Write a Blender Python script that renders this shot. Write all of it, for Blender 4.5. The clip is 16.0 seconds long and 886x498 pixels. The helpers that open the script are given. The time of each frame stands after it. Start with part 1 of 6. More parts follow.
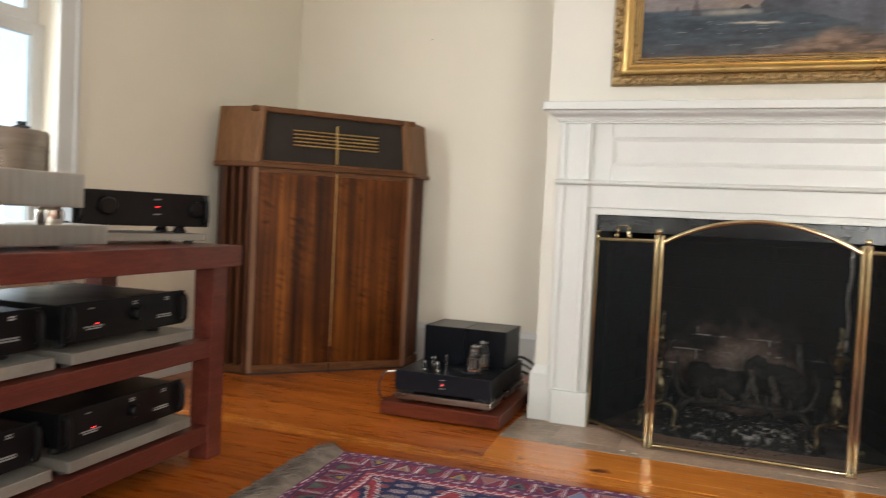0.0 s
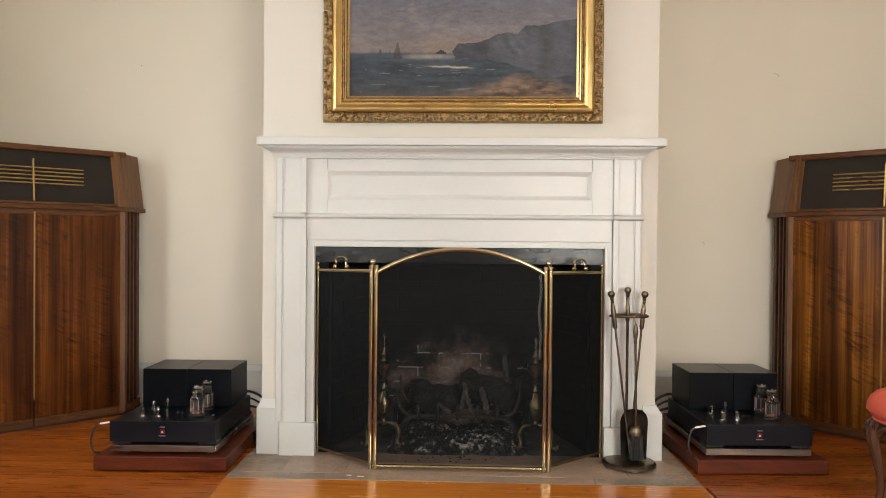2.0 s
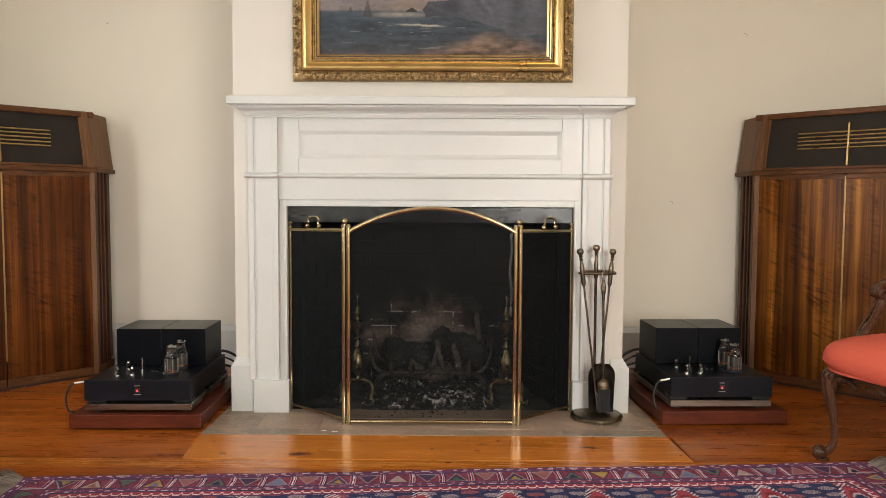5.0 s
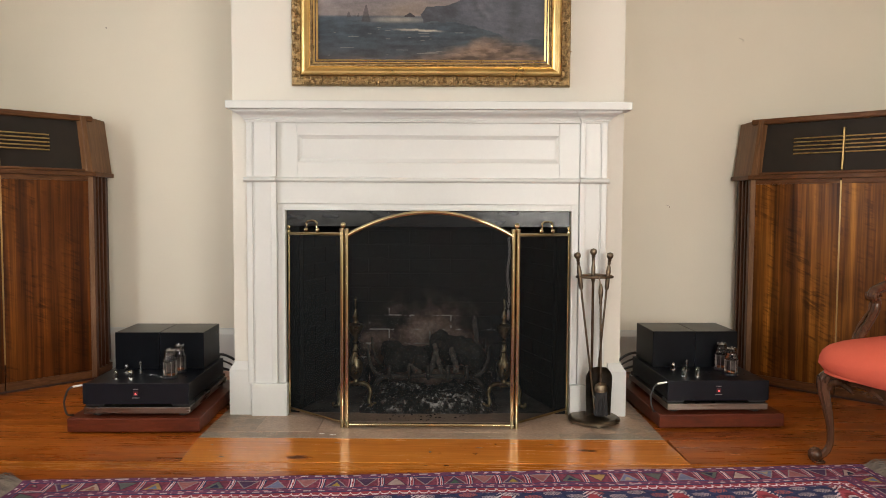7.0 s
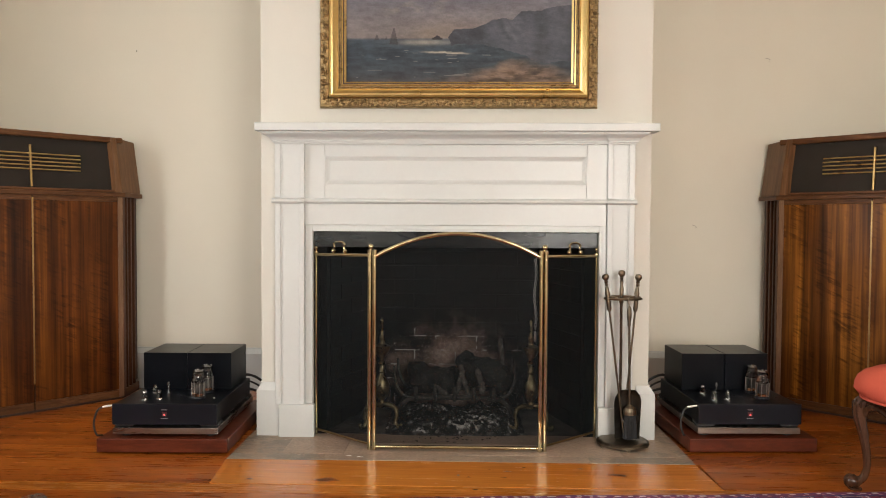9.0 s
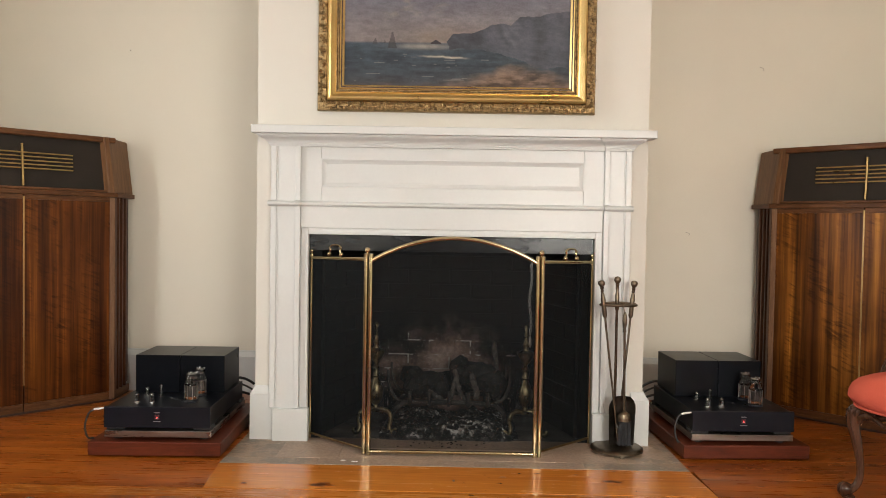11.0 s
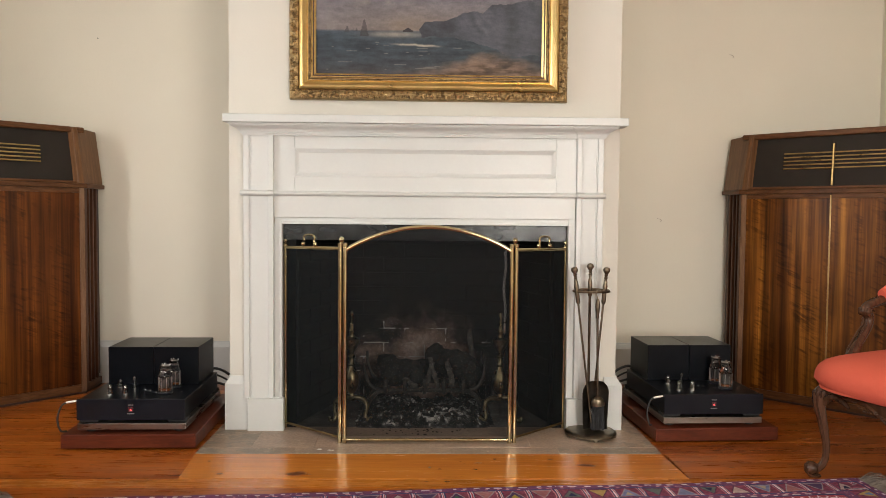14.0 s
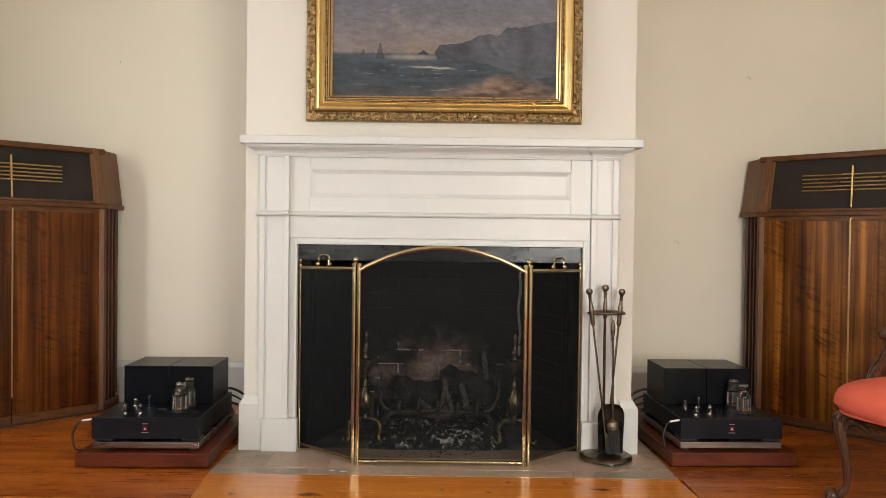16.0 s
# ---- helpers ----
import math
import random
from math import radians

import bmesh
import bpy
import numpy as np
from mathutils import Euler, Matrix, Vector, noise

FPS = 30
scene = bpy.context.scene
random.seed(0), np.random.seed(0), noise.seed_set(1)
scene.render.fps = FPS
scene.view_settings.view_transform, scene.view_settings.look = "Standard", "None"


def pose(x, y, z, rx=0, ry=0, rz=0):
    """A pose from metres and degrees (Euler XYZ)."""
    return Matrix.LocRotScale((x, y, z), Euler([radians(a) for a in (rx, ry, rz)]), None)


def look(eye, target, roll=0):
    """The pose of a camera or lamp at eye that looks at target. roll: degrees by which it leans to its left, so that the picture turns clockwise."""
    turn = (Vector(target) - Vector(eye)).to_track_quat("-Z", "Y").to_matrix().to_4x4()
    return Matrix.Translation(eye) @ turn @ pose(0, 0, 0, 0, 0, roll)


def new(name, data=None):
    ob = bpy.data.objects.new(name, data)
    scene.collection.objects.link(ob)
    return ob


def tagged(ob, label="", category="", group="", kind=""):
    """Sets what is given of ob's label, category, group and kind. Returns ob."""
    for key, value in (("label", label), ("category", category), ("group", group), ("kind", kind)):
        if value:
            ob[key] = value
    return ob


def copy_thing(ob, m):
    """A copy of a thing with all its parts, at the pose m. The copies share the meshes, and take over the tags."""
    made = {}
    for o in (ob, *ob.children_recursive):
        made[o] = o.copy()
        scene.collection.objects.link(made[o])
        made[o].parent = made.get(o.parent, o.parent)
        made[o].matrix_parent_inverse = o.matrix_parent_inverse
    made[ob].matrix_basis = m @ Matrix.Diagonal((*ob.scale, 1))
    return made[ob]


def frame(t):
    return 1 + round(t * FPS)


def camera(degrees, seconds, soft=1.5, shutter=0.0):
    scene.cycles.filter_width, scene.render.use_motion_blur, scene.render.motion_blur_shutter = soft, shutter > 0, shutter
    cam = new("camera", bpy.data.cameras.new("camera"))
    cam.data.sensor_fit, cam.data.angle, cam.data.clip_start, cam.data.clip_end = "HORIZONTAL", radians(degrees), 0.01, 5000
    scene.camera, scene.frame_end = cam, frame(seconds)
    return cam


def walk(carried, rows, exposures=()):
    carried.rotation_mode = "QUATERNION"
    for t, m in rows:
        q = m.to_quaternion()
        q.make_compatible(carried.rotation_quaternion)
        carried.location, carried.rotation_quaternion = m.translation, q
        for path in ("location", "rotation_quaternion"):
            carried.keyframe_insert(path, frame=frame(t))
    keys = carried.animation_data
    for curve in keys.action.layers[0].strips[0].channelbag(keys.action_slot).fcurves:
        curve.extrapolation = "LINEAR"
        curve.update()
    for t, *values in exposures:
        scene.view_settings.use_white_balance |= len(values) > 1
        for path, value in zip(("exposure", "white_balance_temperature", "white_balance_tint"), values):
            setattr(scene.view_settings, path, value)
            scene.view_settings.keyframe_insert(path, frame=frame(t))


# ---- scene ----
cam = camera(60.7, 16.0, soft=0.7, shutter=0.4)
PATH = [
    (0, (-0.067, -3.107, 0.826), (-0.785, -1.242, 0.742), 2.8),
    (0.5, (-0.039, -3.097, 0.855), (-0.471, -1.144, 0.837), 1.8),
    (1, (-0.005, -3.076, 0.89), (-0.207, -1.086, 0.906), 1.1),
    (1.5, (0.027, -3.091, 0.913), (-0.018, -1.092, 0.917), 0.4),
    (2, (0.049, -3.144, 0.901), (-0.024, -1.146, 0.876), 0.5),
    (2.5, (0.05, -3.182, 0.892), (-0.046, -1.186, 0.825), 0.5),
    (3, (0.06, -3.172, 0.898), (-0.008, -1.176, 0.794), 0.1),
    (3.5, (0.063, -3.174, 0.895), (0.026, -1.177, 0.79), 0.2),
    (4, (0.067, -3.172, 0.886), (0.051, -1.175, 0.776), 0.2),
    (6.5, (0.07, -3.186, 0.891), (0.064, -1.191, 0.756), 0.3),
    (7, (0.067, -3.188, 0.886), (0.064, -1.192, 0.774), 0.3),
    (7.5, (0.067, -3.186, 0.882), (0.064, -1.188, 0.793), 0.3),
    (8, (0.064, -3.19, 0.887), (0.055, -1.192, 0.81), 0.3),
    (8.5, (0.06, -3.188, 0.889), (0.033, -1.19, 0.819), 0.2),
    (9, (0.028, -3.186, 0.904), (-0.022, -1.187, 0.836), 0.3),
    (9.2, (0.01, -3.179, 0.916), (-0.048, -1.182, 0.845), 0.4),
    (11.3, (-0.012, -3.183, 0.908), (-0.012, -1.184, 0.85), 1.0),
    (11.5, (-0.007, -3.186, 0.912), (0.007, -1.188, 0.85), 0.9),
    (12, (-0.004, -3.188, 0.911), (0.041, -1.19, 0.841), 0.6),
    (12.5, (-0.007, -3.192, 0.912), (0.053, -1.194, 0.836), 0.5),
    (13, (-0.003, -3.192, 0.918), (0.054, -1.195, 0.83), 0.5),
    (13.5, (-0.005, -3.194, 0.912), (0.048, -1.196, 0.822), 0.5),
    (14, (-0.005, -3.19, 0.914), (0.044, -1.193, 0.822), 0.5),
    (14.5, (0.0, -3.192, 0.906), (0.038, -1.194, 0.829), 0.6),
    (15, (-0.005, -3.191, 0.91), (0.023, -1.192, 0.849), 0.7),
    (15.5, (0.002, -3.194, 0.906), (0.015, -1.194, 0.863), 0.8),
    (16, (0.015, -3.191, 0.904), (0.013, -1.191, 0.873), 0.7),
]
walk(cam, [(t, look(eye, target, roll)) for t, eye, target, roll in PATH], [(0, 0.06, 6230, 8), (0.5, 0.0, 6330, 8), (1.2, 0.0, 6330, 8), (2.4, 0.0, 6480, 10), (16, 0.0, 6480, 10)])

# ---- daylight ----
world = bpy.data.worlds.new("daylight")
scene.world = world
world.use_nodes = True
wn = world.node_tree
sky = wn.nodes.new("ShaderNodeTexSky")
sky.sky_type = "NISHITA"
sky.sun_disc = False
sky.sun_elevation, sky.sun_rotation = radians(40), radians(200)
wn.links.new(sky.outputs[0], wn.nodes["Background"].inputs[0])
wn.nodes["Background"].inputs[1].default_value = 0.12


def window_light(name, place, target, w, h, watts, colour):
    lamp = bpy.data.lights.new(name, "AREA")
    lamp.shape, lamp.size, lamp.size_y, lamp.energy, lamp.color = "RECTANGLE", w, h, watts, colour
    ob = new(name, lamp)
    ob.matrix_world = look(place, target)
    return ob


DAY = (1.0, 0.950, 0.865)
window_light("window_light", (-1.15, -4.62, 1.30), (-1.15, 0, -1.3), 1.05, 1.4, 23, DAY)
window_light("window_light", (1.25, -4.62, 1.30), (1.25, 0, -1.3), 1.05, 1.4, 111, DAY)
window_light("window_light", (-2.62, -1.5, 1.5), (0, -1.5, 1.3), 0.95, 1.75, 43, (0.99, 0.97, 0.94))

# ---- materials ----


class Nodes:
    def __init__(self, name):
        self.m = bpy.data.materials.new(name)
        self.m.use_nodes = True
        self.t = self.m.node_tree
        self.b = self.t.nodes["Principled BSDF"]
        self.co = self.t.nodes.new("ShaderNodeTexCoord").outputs["Object"]

    def n(self, kind, **sets):
        node = self.t.nodes.new(kind)
        for k, v in sets.items():
            node.inputs[k].default_value = v
        return node

    def link(self, a, b):
        self.t.links.new(a, b)

    def shifted(self, stretch, own=True):
        """Object coordinates, stretched, with a shift of their own for each object."""
        mp = self.n("ShaderNodeMapping", Scale=stretch)
        self.link(self.co, mp.inputs[0])
        if own:
            info = self.n("ShaderNodeObjectInfo")
            mul = self.t.nodes.new("ShaderNodeMath")
            mul.operation = "MULTIPLY"
            mul.inputs[1].default_value = 37.0
            self.link(info.outputs["Random"], mul.inputs[0])
            self.link(mul.outputs[0], mp.inputs["Location"])
        return mp.outputs[0]

    def noise(self, vec, scale, detail=4.0, rough=0.55, distort=0.0):
        nn = self.n("ShaderNodeTexNoise", Scale=scale, Detail=detail, Roughness=rough, Distortion=distort)
        self.link(vec, nn.inputs["Vector"])
        return nn.outputs["Fac"]

    def ramp(self, fac, stops):
        r = self.n("ShaderNodeValToRGB")
        el = r.color_ramp.elements
        while len(el) < len(stops):
            el.new(0.5)
        for e, (p, c) in zip(el, stops):
            e.position, e.color = p, (*c, 1)
        self.link(fac, r.inputs[0])
        return r.outputs[0]

    def mix(self, a, b, fac, blend="MIX"):
        x = self.t.nodes.new("ShaderNodeMix")
        x.data_type, x.blend_type = "RGBA", blend
        for sock, v in ((x.inputs[0], fac), (x.inputs[6], a), (x.inputs[7], b)):
            if isinstance(v, bpy.types.NodeSocket):
                self.link(v, sock)
            else:
                sock.default_value = v if isinstance(v, (int, float)) else (*v, 1)
        return x.outputs[2]

    def range(self, fac, lo, hi):
        r = self.n("ShaderNodeMapRange")
        self.link(fac, r.inputs[0])
        r.inputs[3].default_value, r.inputs[4].default_value = lo, hi
        return r.outputs[0]

    def bump(self, fac, strength, dist=0.002):
        bp = self.n("ShaderNodeBump", Strength=strength, Distance=dist)
        self.link(fac, bp.inputs["Height"])
        self.link(bp.outputs[0], self.b.inputs["Normal"])


def plain(name, c1, c2, rough=0.5, metal=0.0, scale=6.0, fine=60.0, bump=0.15, dist=0.001, stretch=(1, 1, 1), rspan=0.12, spec=0.5, grain_mix=0.6):
    """A surface with broad clouds of two near colours, fine grain and a slightly uneven gloss."""
    k = Nodes(name)
    v = k.shifted(stretch)
    broad, grain = k.noise(v, scale, 3), k.noise(v, fine, 4)
    col = k.ramp(broad, [(0.3, c1), (0.7, c2)])
    col = k.mix(col, k.ramp(grain, [(0.25, (0.82, 0.82, 0.82)), (0.75, (1.06, 1.06, 1.06))]), grain_mix, "MULTIPLY")
    k.link(col, k.b.inputs["Base Color"])
    k.link(k.range(broad, rough - rspan, rough + rspan), k.b.inputs["Roughness"])
    k.b.inputs["Metallic"].default_value = metal
    k.b.inputs["Specular IOR Level"].default_value = spec
    k.bump(grain, bump, dist)
    return k.m


def wood(name, dark, mid, light, stretch, scale=3.0, rough=0.35, coat=0.0, tone=0.25, bump=0.12, figure=1.5, wear=0.0, spec=0.35):
    """Wood with its grain along the axis whose stretch is small; each object differs in tone."""
    k = Nodes(name)
    v = k.shifted(stretch)
    a = k.noise(v, scale, 5, 0.6, figure)
    b = k.noise(v, scale * 9, 4, 0.65, 0.4)
    col = k.ramp(a, [(0.28, dark), (0.5, mid), (0.74, light)])
    col = k.mix(col, k.ramp(b, [(0.3, (0.62, 0.58, 0.55)), (0.62, (1.08, 1.06, 1.04))]), 0.7 if not wear else 0.3 + 0.6 * wear, "MULTIPLY")
    if wear:
        # darkened foot-worn patches and fine dark pores
        big = k.noise(k.shifted((0.8, 2.4, 1.0)), 2.0, 6, 0.7, 0.6)
        col = k.mix(col, k.ramp(big, [(0.36, (0.42, 0.34, 0.30)), (0.56, (1.04, 1.03, 1.02))]), wear, "MULTIPLY")
        pore = k.noise(k.shifted((3.0, 60.0, 1.0)), 2.0, 5, 0.7)
        col = k.mix(col, k.ramp(pore, [(0.32, (0.50, 0.42, 0.38)), (0.48, (1.0, 1.0, 1.0)), (0.70, (1.10, 1.10, 1.12))]), min(0.8, 1.3 * wear), "MULTIPLY")
        spots = k.noise(k.shifted((9.0, 16.0, 1.0)), 2.0, 3, 0.6)
        col = k.mix(col, k.ramp(spots, [(0.27, (0.26, 0.18, 0.14)), (0.32, (1.0, 1.0, 1.0))]), 0.9, "MULTIPLY")
        scuff = k.noise(k.shifted((2.2, 26.0, 1.0)), 1.6, 6, 0.75, 0.3)
        col = k.mix(col, k.ramp(scuff, [(0.60, (1.0, 1.0, 1.0)), (0.72, (1.28, 1.34, 1.5))]), min(0.9, 1.6 * wear), "MULTIPLY")
    info = k.n("ShaderNodeObjectInfo")
    t = k.range(info.outputs["Random"], 1 - tone, 1 + tone)
    col = k.mix(col, t, 1.0, "MULTIPLY")
    k.link(col, k.b.inputs["Base Color"])
    k.link(k.range(b, rough - 0.08, rough + 0.1), k.b.inputs["Roughness"])
    k.b.inputs["Coat Weight"].default_value = coat
    k.b.inputs["Specular IOR Level"].default_value = spec
    k.b.inputs["Coat Roughness"].default_value = 0.16
    k.bump(b, bump, 0.0012)
    return k.m


def painted(name, rough, metal=0.0, bump=0.4, scale=300.0, dist=0.001, spec=0.5):
    """Takes its colours from the mesh's own colour layer."""
    k = Nodes(name)
    at = k.n("ShaderNodeVertexColor")
    at.layer_name = "col"
    g = k.noise(k.shifted((1, 1, 1)), scale, 3)
    col = k.mix(at.outputs[0], k.ramp(g, [(0.2, (0.72, 0.72, 0.72)), (0.8, (1.15, 1.15, 1.15))]), 0.6, "MULTIPLY")
    k.link(col, k.b.inputs["Base Color"])
    k.b.inputs["Roughness"].default_value, k.b.inputs["Metallic"].default_value = rough, metal
    k.b.inputs["Specular IOR Level"].default_value = spec
    k.bump(g, bump, dist)
    return k.m


WALL = plain("wall_paint", (0.690, 0.648, 0.546), (0.733, 0.688, 0.578), 0.62, 0, 1.3, 190, 0.05, 0.0004, spec=0.3, grain_mix=0.12)
BREAST = plain("breast_paint", (0.595, 0.575, 0.512), (0.623, 0.602, 0.537), 0.6, 0, 1.6, 170, 0.05, 0.0004, spec=0.3, grain_mix=0.12)
WHITE = plain("white_gloss_paint", (0.560, 0.572, 0.553), (0.588, 0.600, 0.580), 0.36, 0, 4, 90, 0.03, 0.0004, spec=0.4, grain_mix=0.12)
CEIL = plain("ceiling_paint", (0.80, 0.78, 0.74), (0.83, 0.81, 0.77), 0.8, 0, 1.5, 150, 0.1)
PINE = wood("pine_boards", (0.225, 0.050, 0.0052), (0.345, 0.088, 0.0090), (0.46, 0.138, 0.0162), (0.35, 4.0, 1.0), 1.7, 0.28, 0.32, 0.14, 0.10, wear=0.55)
PINE_MID = wood("pine_long_board", (0.36, 0.103, 0.012), (0.52, 0.168, 0.021), (0.61, 0.225, 0.033), (0.35, 4.0, 1.0), 1.7, 0.26, 0.40, 0.04, 0.08, wear=0.35)
PINE_LIGHT = wood("pine_border", (0.46, 0.140, 0.017), (0.57, 0.192, 0.026), (0.65, 0.240, 0.036), (0.35, 4.0, 1.0), 1.6, 0.24, 0.45, 0.04, 0.06, wear=0.18)
KNOT = plain("pine_knot", (0.085, 0.025, 0.007), (0.20, 0.058, 0.012), 0.35, 0, 30, 200)
KNOT_RIM = plain("pine_knot_rim", (0.27, 0.075, 0.010), (0.42, 0.125, 0.016), 0.3, 0, 60, 200)
GAP = plain("dark_gap", (0.015, 0.008, 0.004), (0.02, 0.01, 0.006), 0.8)


def slate(name, ground, grey, pale, flake):
    """Riven stone: cloudy ground, sharp-edged flaked patches of other layers, pale chipped edges, uneven gloss."""
    k = Nodes(name)
    v = k.shifted((1, 1, 1))
    broad, split, grain = k.noise(v, 4.5, 3), k.noise(k.shifted((1.0, 1.7, 1)), 7.0, 7, 0.68, 0.7), k.noise(v, 85, 4)
    col = k.ramp(broad, [(0.3, tuple(0.72 * c for c in ground)), (0.7, ground)])
    col = k.mix(col, grey, k.ramp(split, [(flake, (0, 0, 0)), (flake + 0.03, (1, 1, 1))]))
    col = k.mix(col, pale, k.ramp(k.noise(k.shifted((1.3, 2.6, 1)), 13, 6, 0.75, 0.9), [(0.60, (0, 0, 0)), (0.67, (0.8, 0.8, 0.8))]))
    col = k.mix(col, k.ramp(grain, [(0.25, (0.6, 0.6, 0.6)), (0.75, (1.15, 1.15, 1.15))]), 0.8, "MULTIPLY")
    k.link(col, k.b.inputs["Base Color"])
    k.link(k.range(split, 0.24, 0.56), k.b.inputs["Roughness"])
    k.b.inputs["Specular IOR Level"].default_value = 0.4
    k.bump(split, 0.5, 0.006)
    return k.m


SLATE = slate("hearth_slate", (0.47, 0.340, 0.250), (0.36, 0.280, 0.212), (0.57, 0.45, 0.345), 0.56)
SLATE_GREEN = slate("flaking_slate", (0.42, 0.300, 0.212), (0.25, 0.205, 0.158), (0.60, 0.48, 0.37), 0.50)


def ribbon_veneer(name, dark, mid, light):
    """Ribbon-striped veneer, its stripes upright, with patches of cross ripple."""
    k = Nodes(name)
    wide = k.noise(k.shifted((4.2, 4.2, 0.16)), 2.6, 4, 0.6, 0.5)
    stripe = k.noise(k.shifted((20, 20, 0.30)), 2.2, 4, 0.6, 0.2)
    fine = k.noise(k.shifted((70, 70, 1.6)), 2.0, 4, 0.65, 0.2)
    col = k.ramp(wide, [(0.30, dark), (0.50, mid), (0.70, light)])
    col = k.mix(col, k.ramp(stripe, [(0.34, (0.36, 0.30, 0.27)), (0.50, (0.9, 0.88, 0.86)), (0.66, (1.45, 1.48, 1.5))]), 0.85, "MULTIPLY")
    col = k.mix(col, k.ramp(fine, [(0.32, (0.62, 0.58, 0.54)), (0.62, (1.10, 1.08, 1.06))]), 0.75, "MULTIPLY")
    mp = k.n("ShaderNodeMapping", Rotation=(0.30, -0.30, 0))
    k.link(k.co, mp.inputs[0])
    st = k.n("ShaderNodeMapping", Scale=(11, 11, 62))
    k.link(mp.outputs[0], st.inputs[0])
    cross = k.noise(st.outputs[0], 1.0, 2, 0.5, 0.9)
    patch = k.ramp(k.noise(k.shifted((9, 9, 1.7)), 1.5, 3, 0.6), [(0.46, (0, 0, 0)), (0.64, (0.95, 0.95, 0.95))])
    col = k.mix(col, k.ramp(cross, [(0.36, (0.40, 0.35, 0.31)), (0.52, (1.12, 1.11, 1.08))]), patch, "MULTIPLY")
    low = k.noise(k.shifted((1.6, 1.6, 1.3)), 2.2, 3, 0.5)
    col = k.mix(col, k.ramp(low, [(0.34, (0.62, 0.55, 0.50)), (0.62, (1.12, 1.12, 1.12))]), 0.9, "MULTIPLY")
    k.link(col, k.b.inputs["Base Color"])
    k.link(k.range(fine, 0.28, 0.42), k.b.inputs["Roughness"])
    k.b.inputs["Specular IOR Level"].default_value = 0.22
    k.bump(fine, 0.04, 0.001)
    return k.m


# redder wood on the left, its dimmer light also darkened into the colour;
VENEER_RED_SHADED = ribbon_veneer("shaded_red_brown_veneer", (0.041, 0.0102, 0.0016), (0.098, 0.0280, 0.0038), (0.200, 0.0680, 0.0090))
# golden wood on the right, lightened a little for the brighter light there
VENEER_GOLD = ribbon_veneer("golden_veneer", (0.068, 0.0215, 0.0036), (0.182, 0.0670, 0.0096), (0.370, 0.162, 0.0230))
WALNUT = wood("walnut_trim", (0.100, 0.046, 0.019), (0.165, 0.080, 0.034), (0.23, 0.116, 0.052), (9, 9, 0.7), 2.5, 0.42, 0.0, 0.06, 0.06, spec=0.2)
WALNUT_EDGE = wood("faded_walnut_edge", (0.17, 0.095, 0.055), (0.22, 0.125, 0.072), (0.27, 0.155, 0.092), (9, 9, 0.7), 2.5, 0.42, 0.0, 0.06, 0.06, spec=0.2)
WALNUT_H = wood("walnut_rail", (0.068, 0.028, 0.011), (0.118, 0.050, 0.019), (0.17, 0.076, 0.029), (2.0, 2.0, 14), 2.5, 0.42, 0.0, 0.06, 0.06, spec=0.2)
SLATWOOD = wood("dark_walnut_slats", (0.040, 0.015, 0.007), (0.078, 0.030, 0.014), (0.13, 0.053, 0.026), (9, 9, 0.7), 2.5, 0.40, 0.0, 0.06, 0.06, spec=0.2)
DARKWOOD = plain("dark_stained_wood", (0.030, 0.012, 0.007), (0.055, 0.022, 0.011), 0.5, 0, 9, 90)
RACKWOOD = wood("red_mahogany", (0.072, 0.016, 0.010), (0.108, 0.0245, 0.0155), (0.145, 0.035, 0.022), (6, 1.0, 6), 2.4, 0.38, 0.15, 0.05, 0.05)
PADAUK = wood("red_platform_wood", (0.050, 0.0095, 0.0040), (0.092, 0.0185, 0.0070), (0.128, 0.0285, 0.0110), (1.2, 9, 9), 2.4, 0.40, 0.05, 0.08, 0.05, spec=0.22)
CLOTH = plain("grille_cloth", (0.026, 0.021, 0.017), (0.036, 0.029, 0.023), 0.9, 0, 5, 700, 0.5, 0.001, spec=0.2)
BRASS = plain("polished_brass", (0.47, 0.385, 0.225), (0.58, 0.49, 0.30), 0.12, 1, 9, 80, 0.04, rspan=0.06)
TARNISH = plain("tarnished_brass", (0.10, 0.080, 0.046), (0.33, 0.27, 0.155), 0.30, 1, 30, 120, 0.1)
OLDBRASS = plain("aged_brass", (0.20, 0.135, 0.065), (0.32, 0.22, 0.105), 0.34, 1, 14, 120, 0.12)
BRONZE = plain("dark_bronze", (0.10, 0.080, 0.056), (0.21, 0.165, 0.115), 0.40, 1, 22, 150, 0.15)
GILT = plain("gilt", (0.66, 0.46, 0.18), (0.80, 0.58, 0.25), 0.30, 1, 12, 140, 0.15, rspan=0.08)
GILT_DARK = plain("worn_gilt", (0.13, 0.085, 0.040), (0.50, 0.35, 0.17), 0.42, 1, 70, 160, 0.9, 0.004)
IRONGREY = plain("dull_grey_bronze", (0.075, 0.066, 0.054), (0.17, 0.15, 0.125), 0.42, 1, 16, 150, 0.15)
BLACKMETAL = plain("black_anodised", (0.0026, 0.0033, 0.0048), (0.0044, 0.0054, 0.0076), 0.30, 0, 8, 400, 0.06, 0.0004, spec=0.15, rspan=0.05)
BLACKSATIN = plain("black_satin", (0.0056, 0.0064, 0.0098), (0.0086, 0.0096, 0.0140), 0.34, 0, 8, 300, 0.05, spec=0.22)
SILVER = plain("brushed_aluminium", (0.50, 0.48, 0.45), (0.60, 0.58, 0.55), 0.34, 1, 5, 160, 0.10, stretch=(1, 12, 1))
SATINALU = plain("bead_blasted_aluminium", (0.27, 0.25, 0.22), (0.34, 0.32, 0.285), 0.48, 0.5, 5, 200, 0.06)
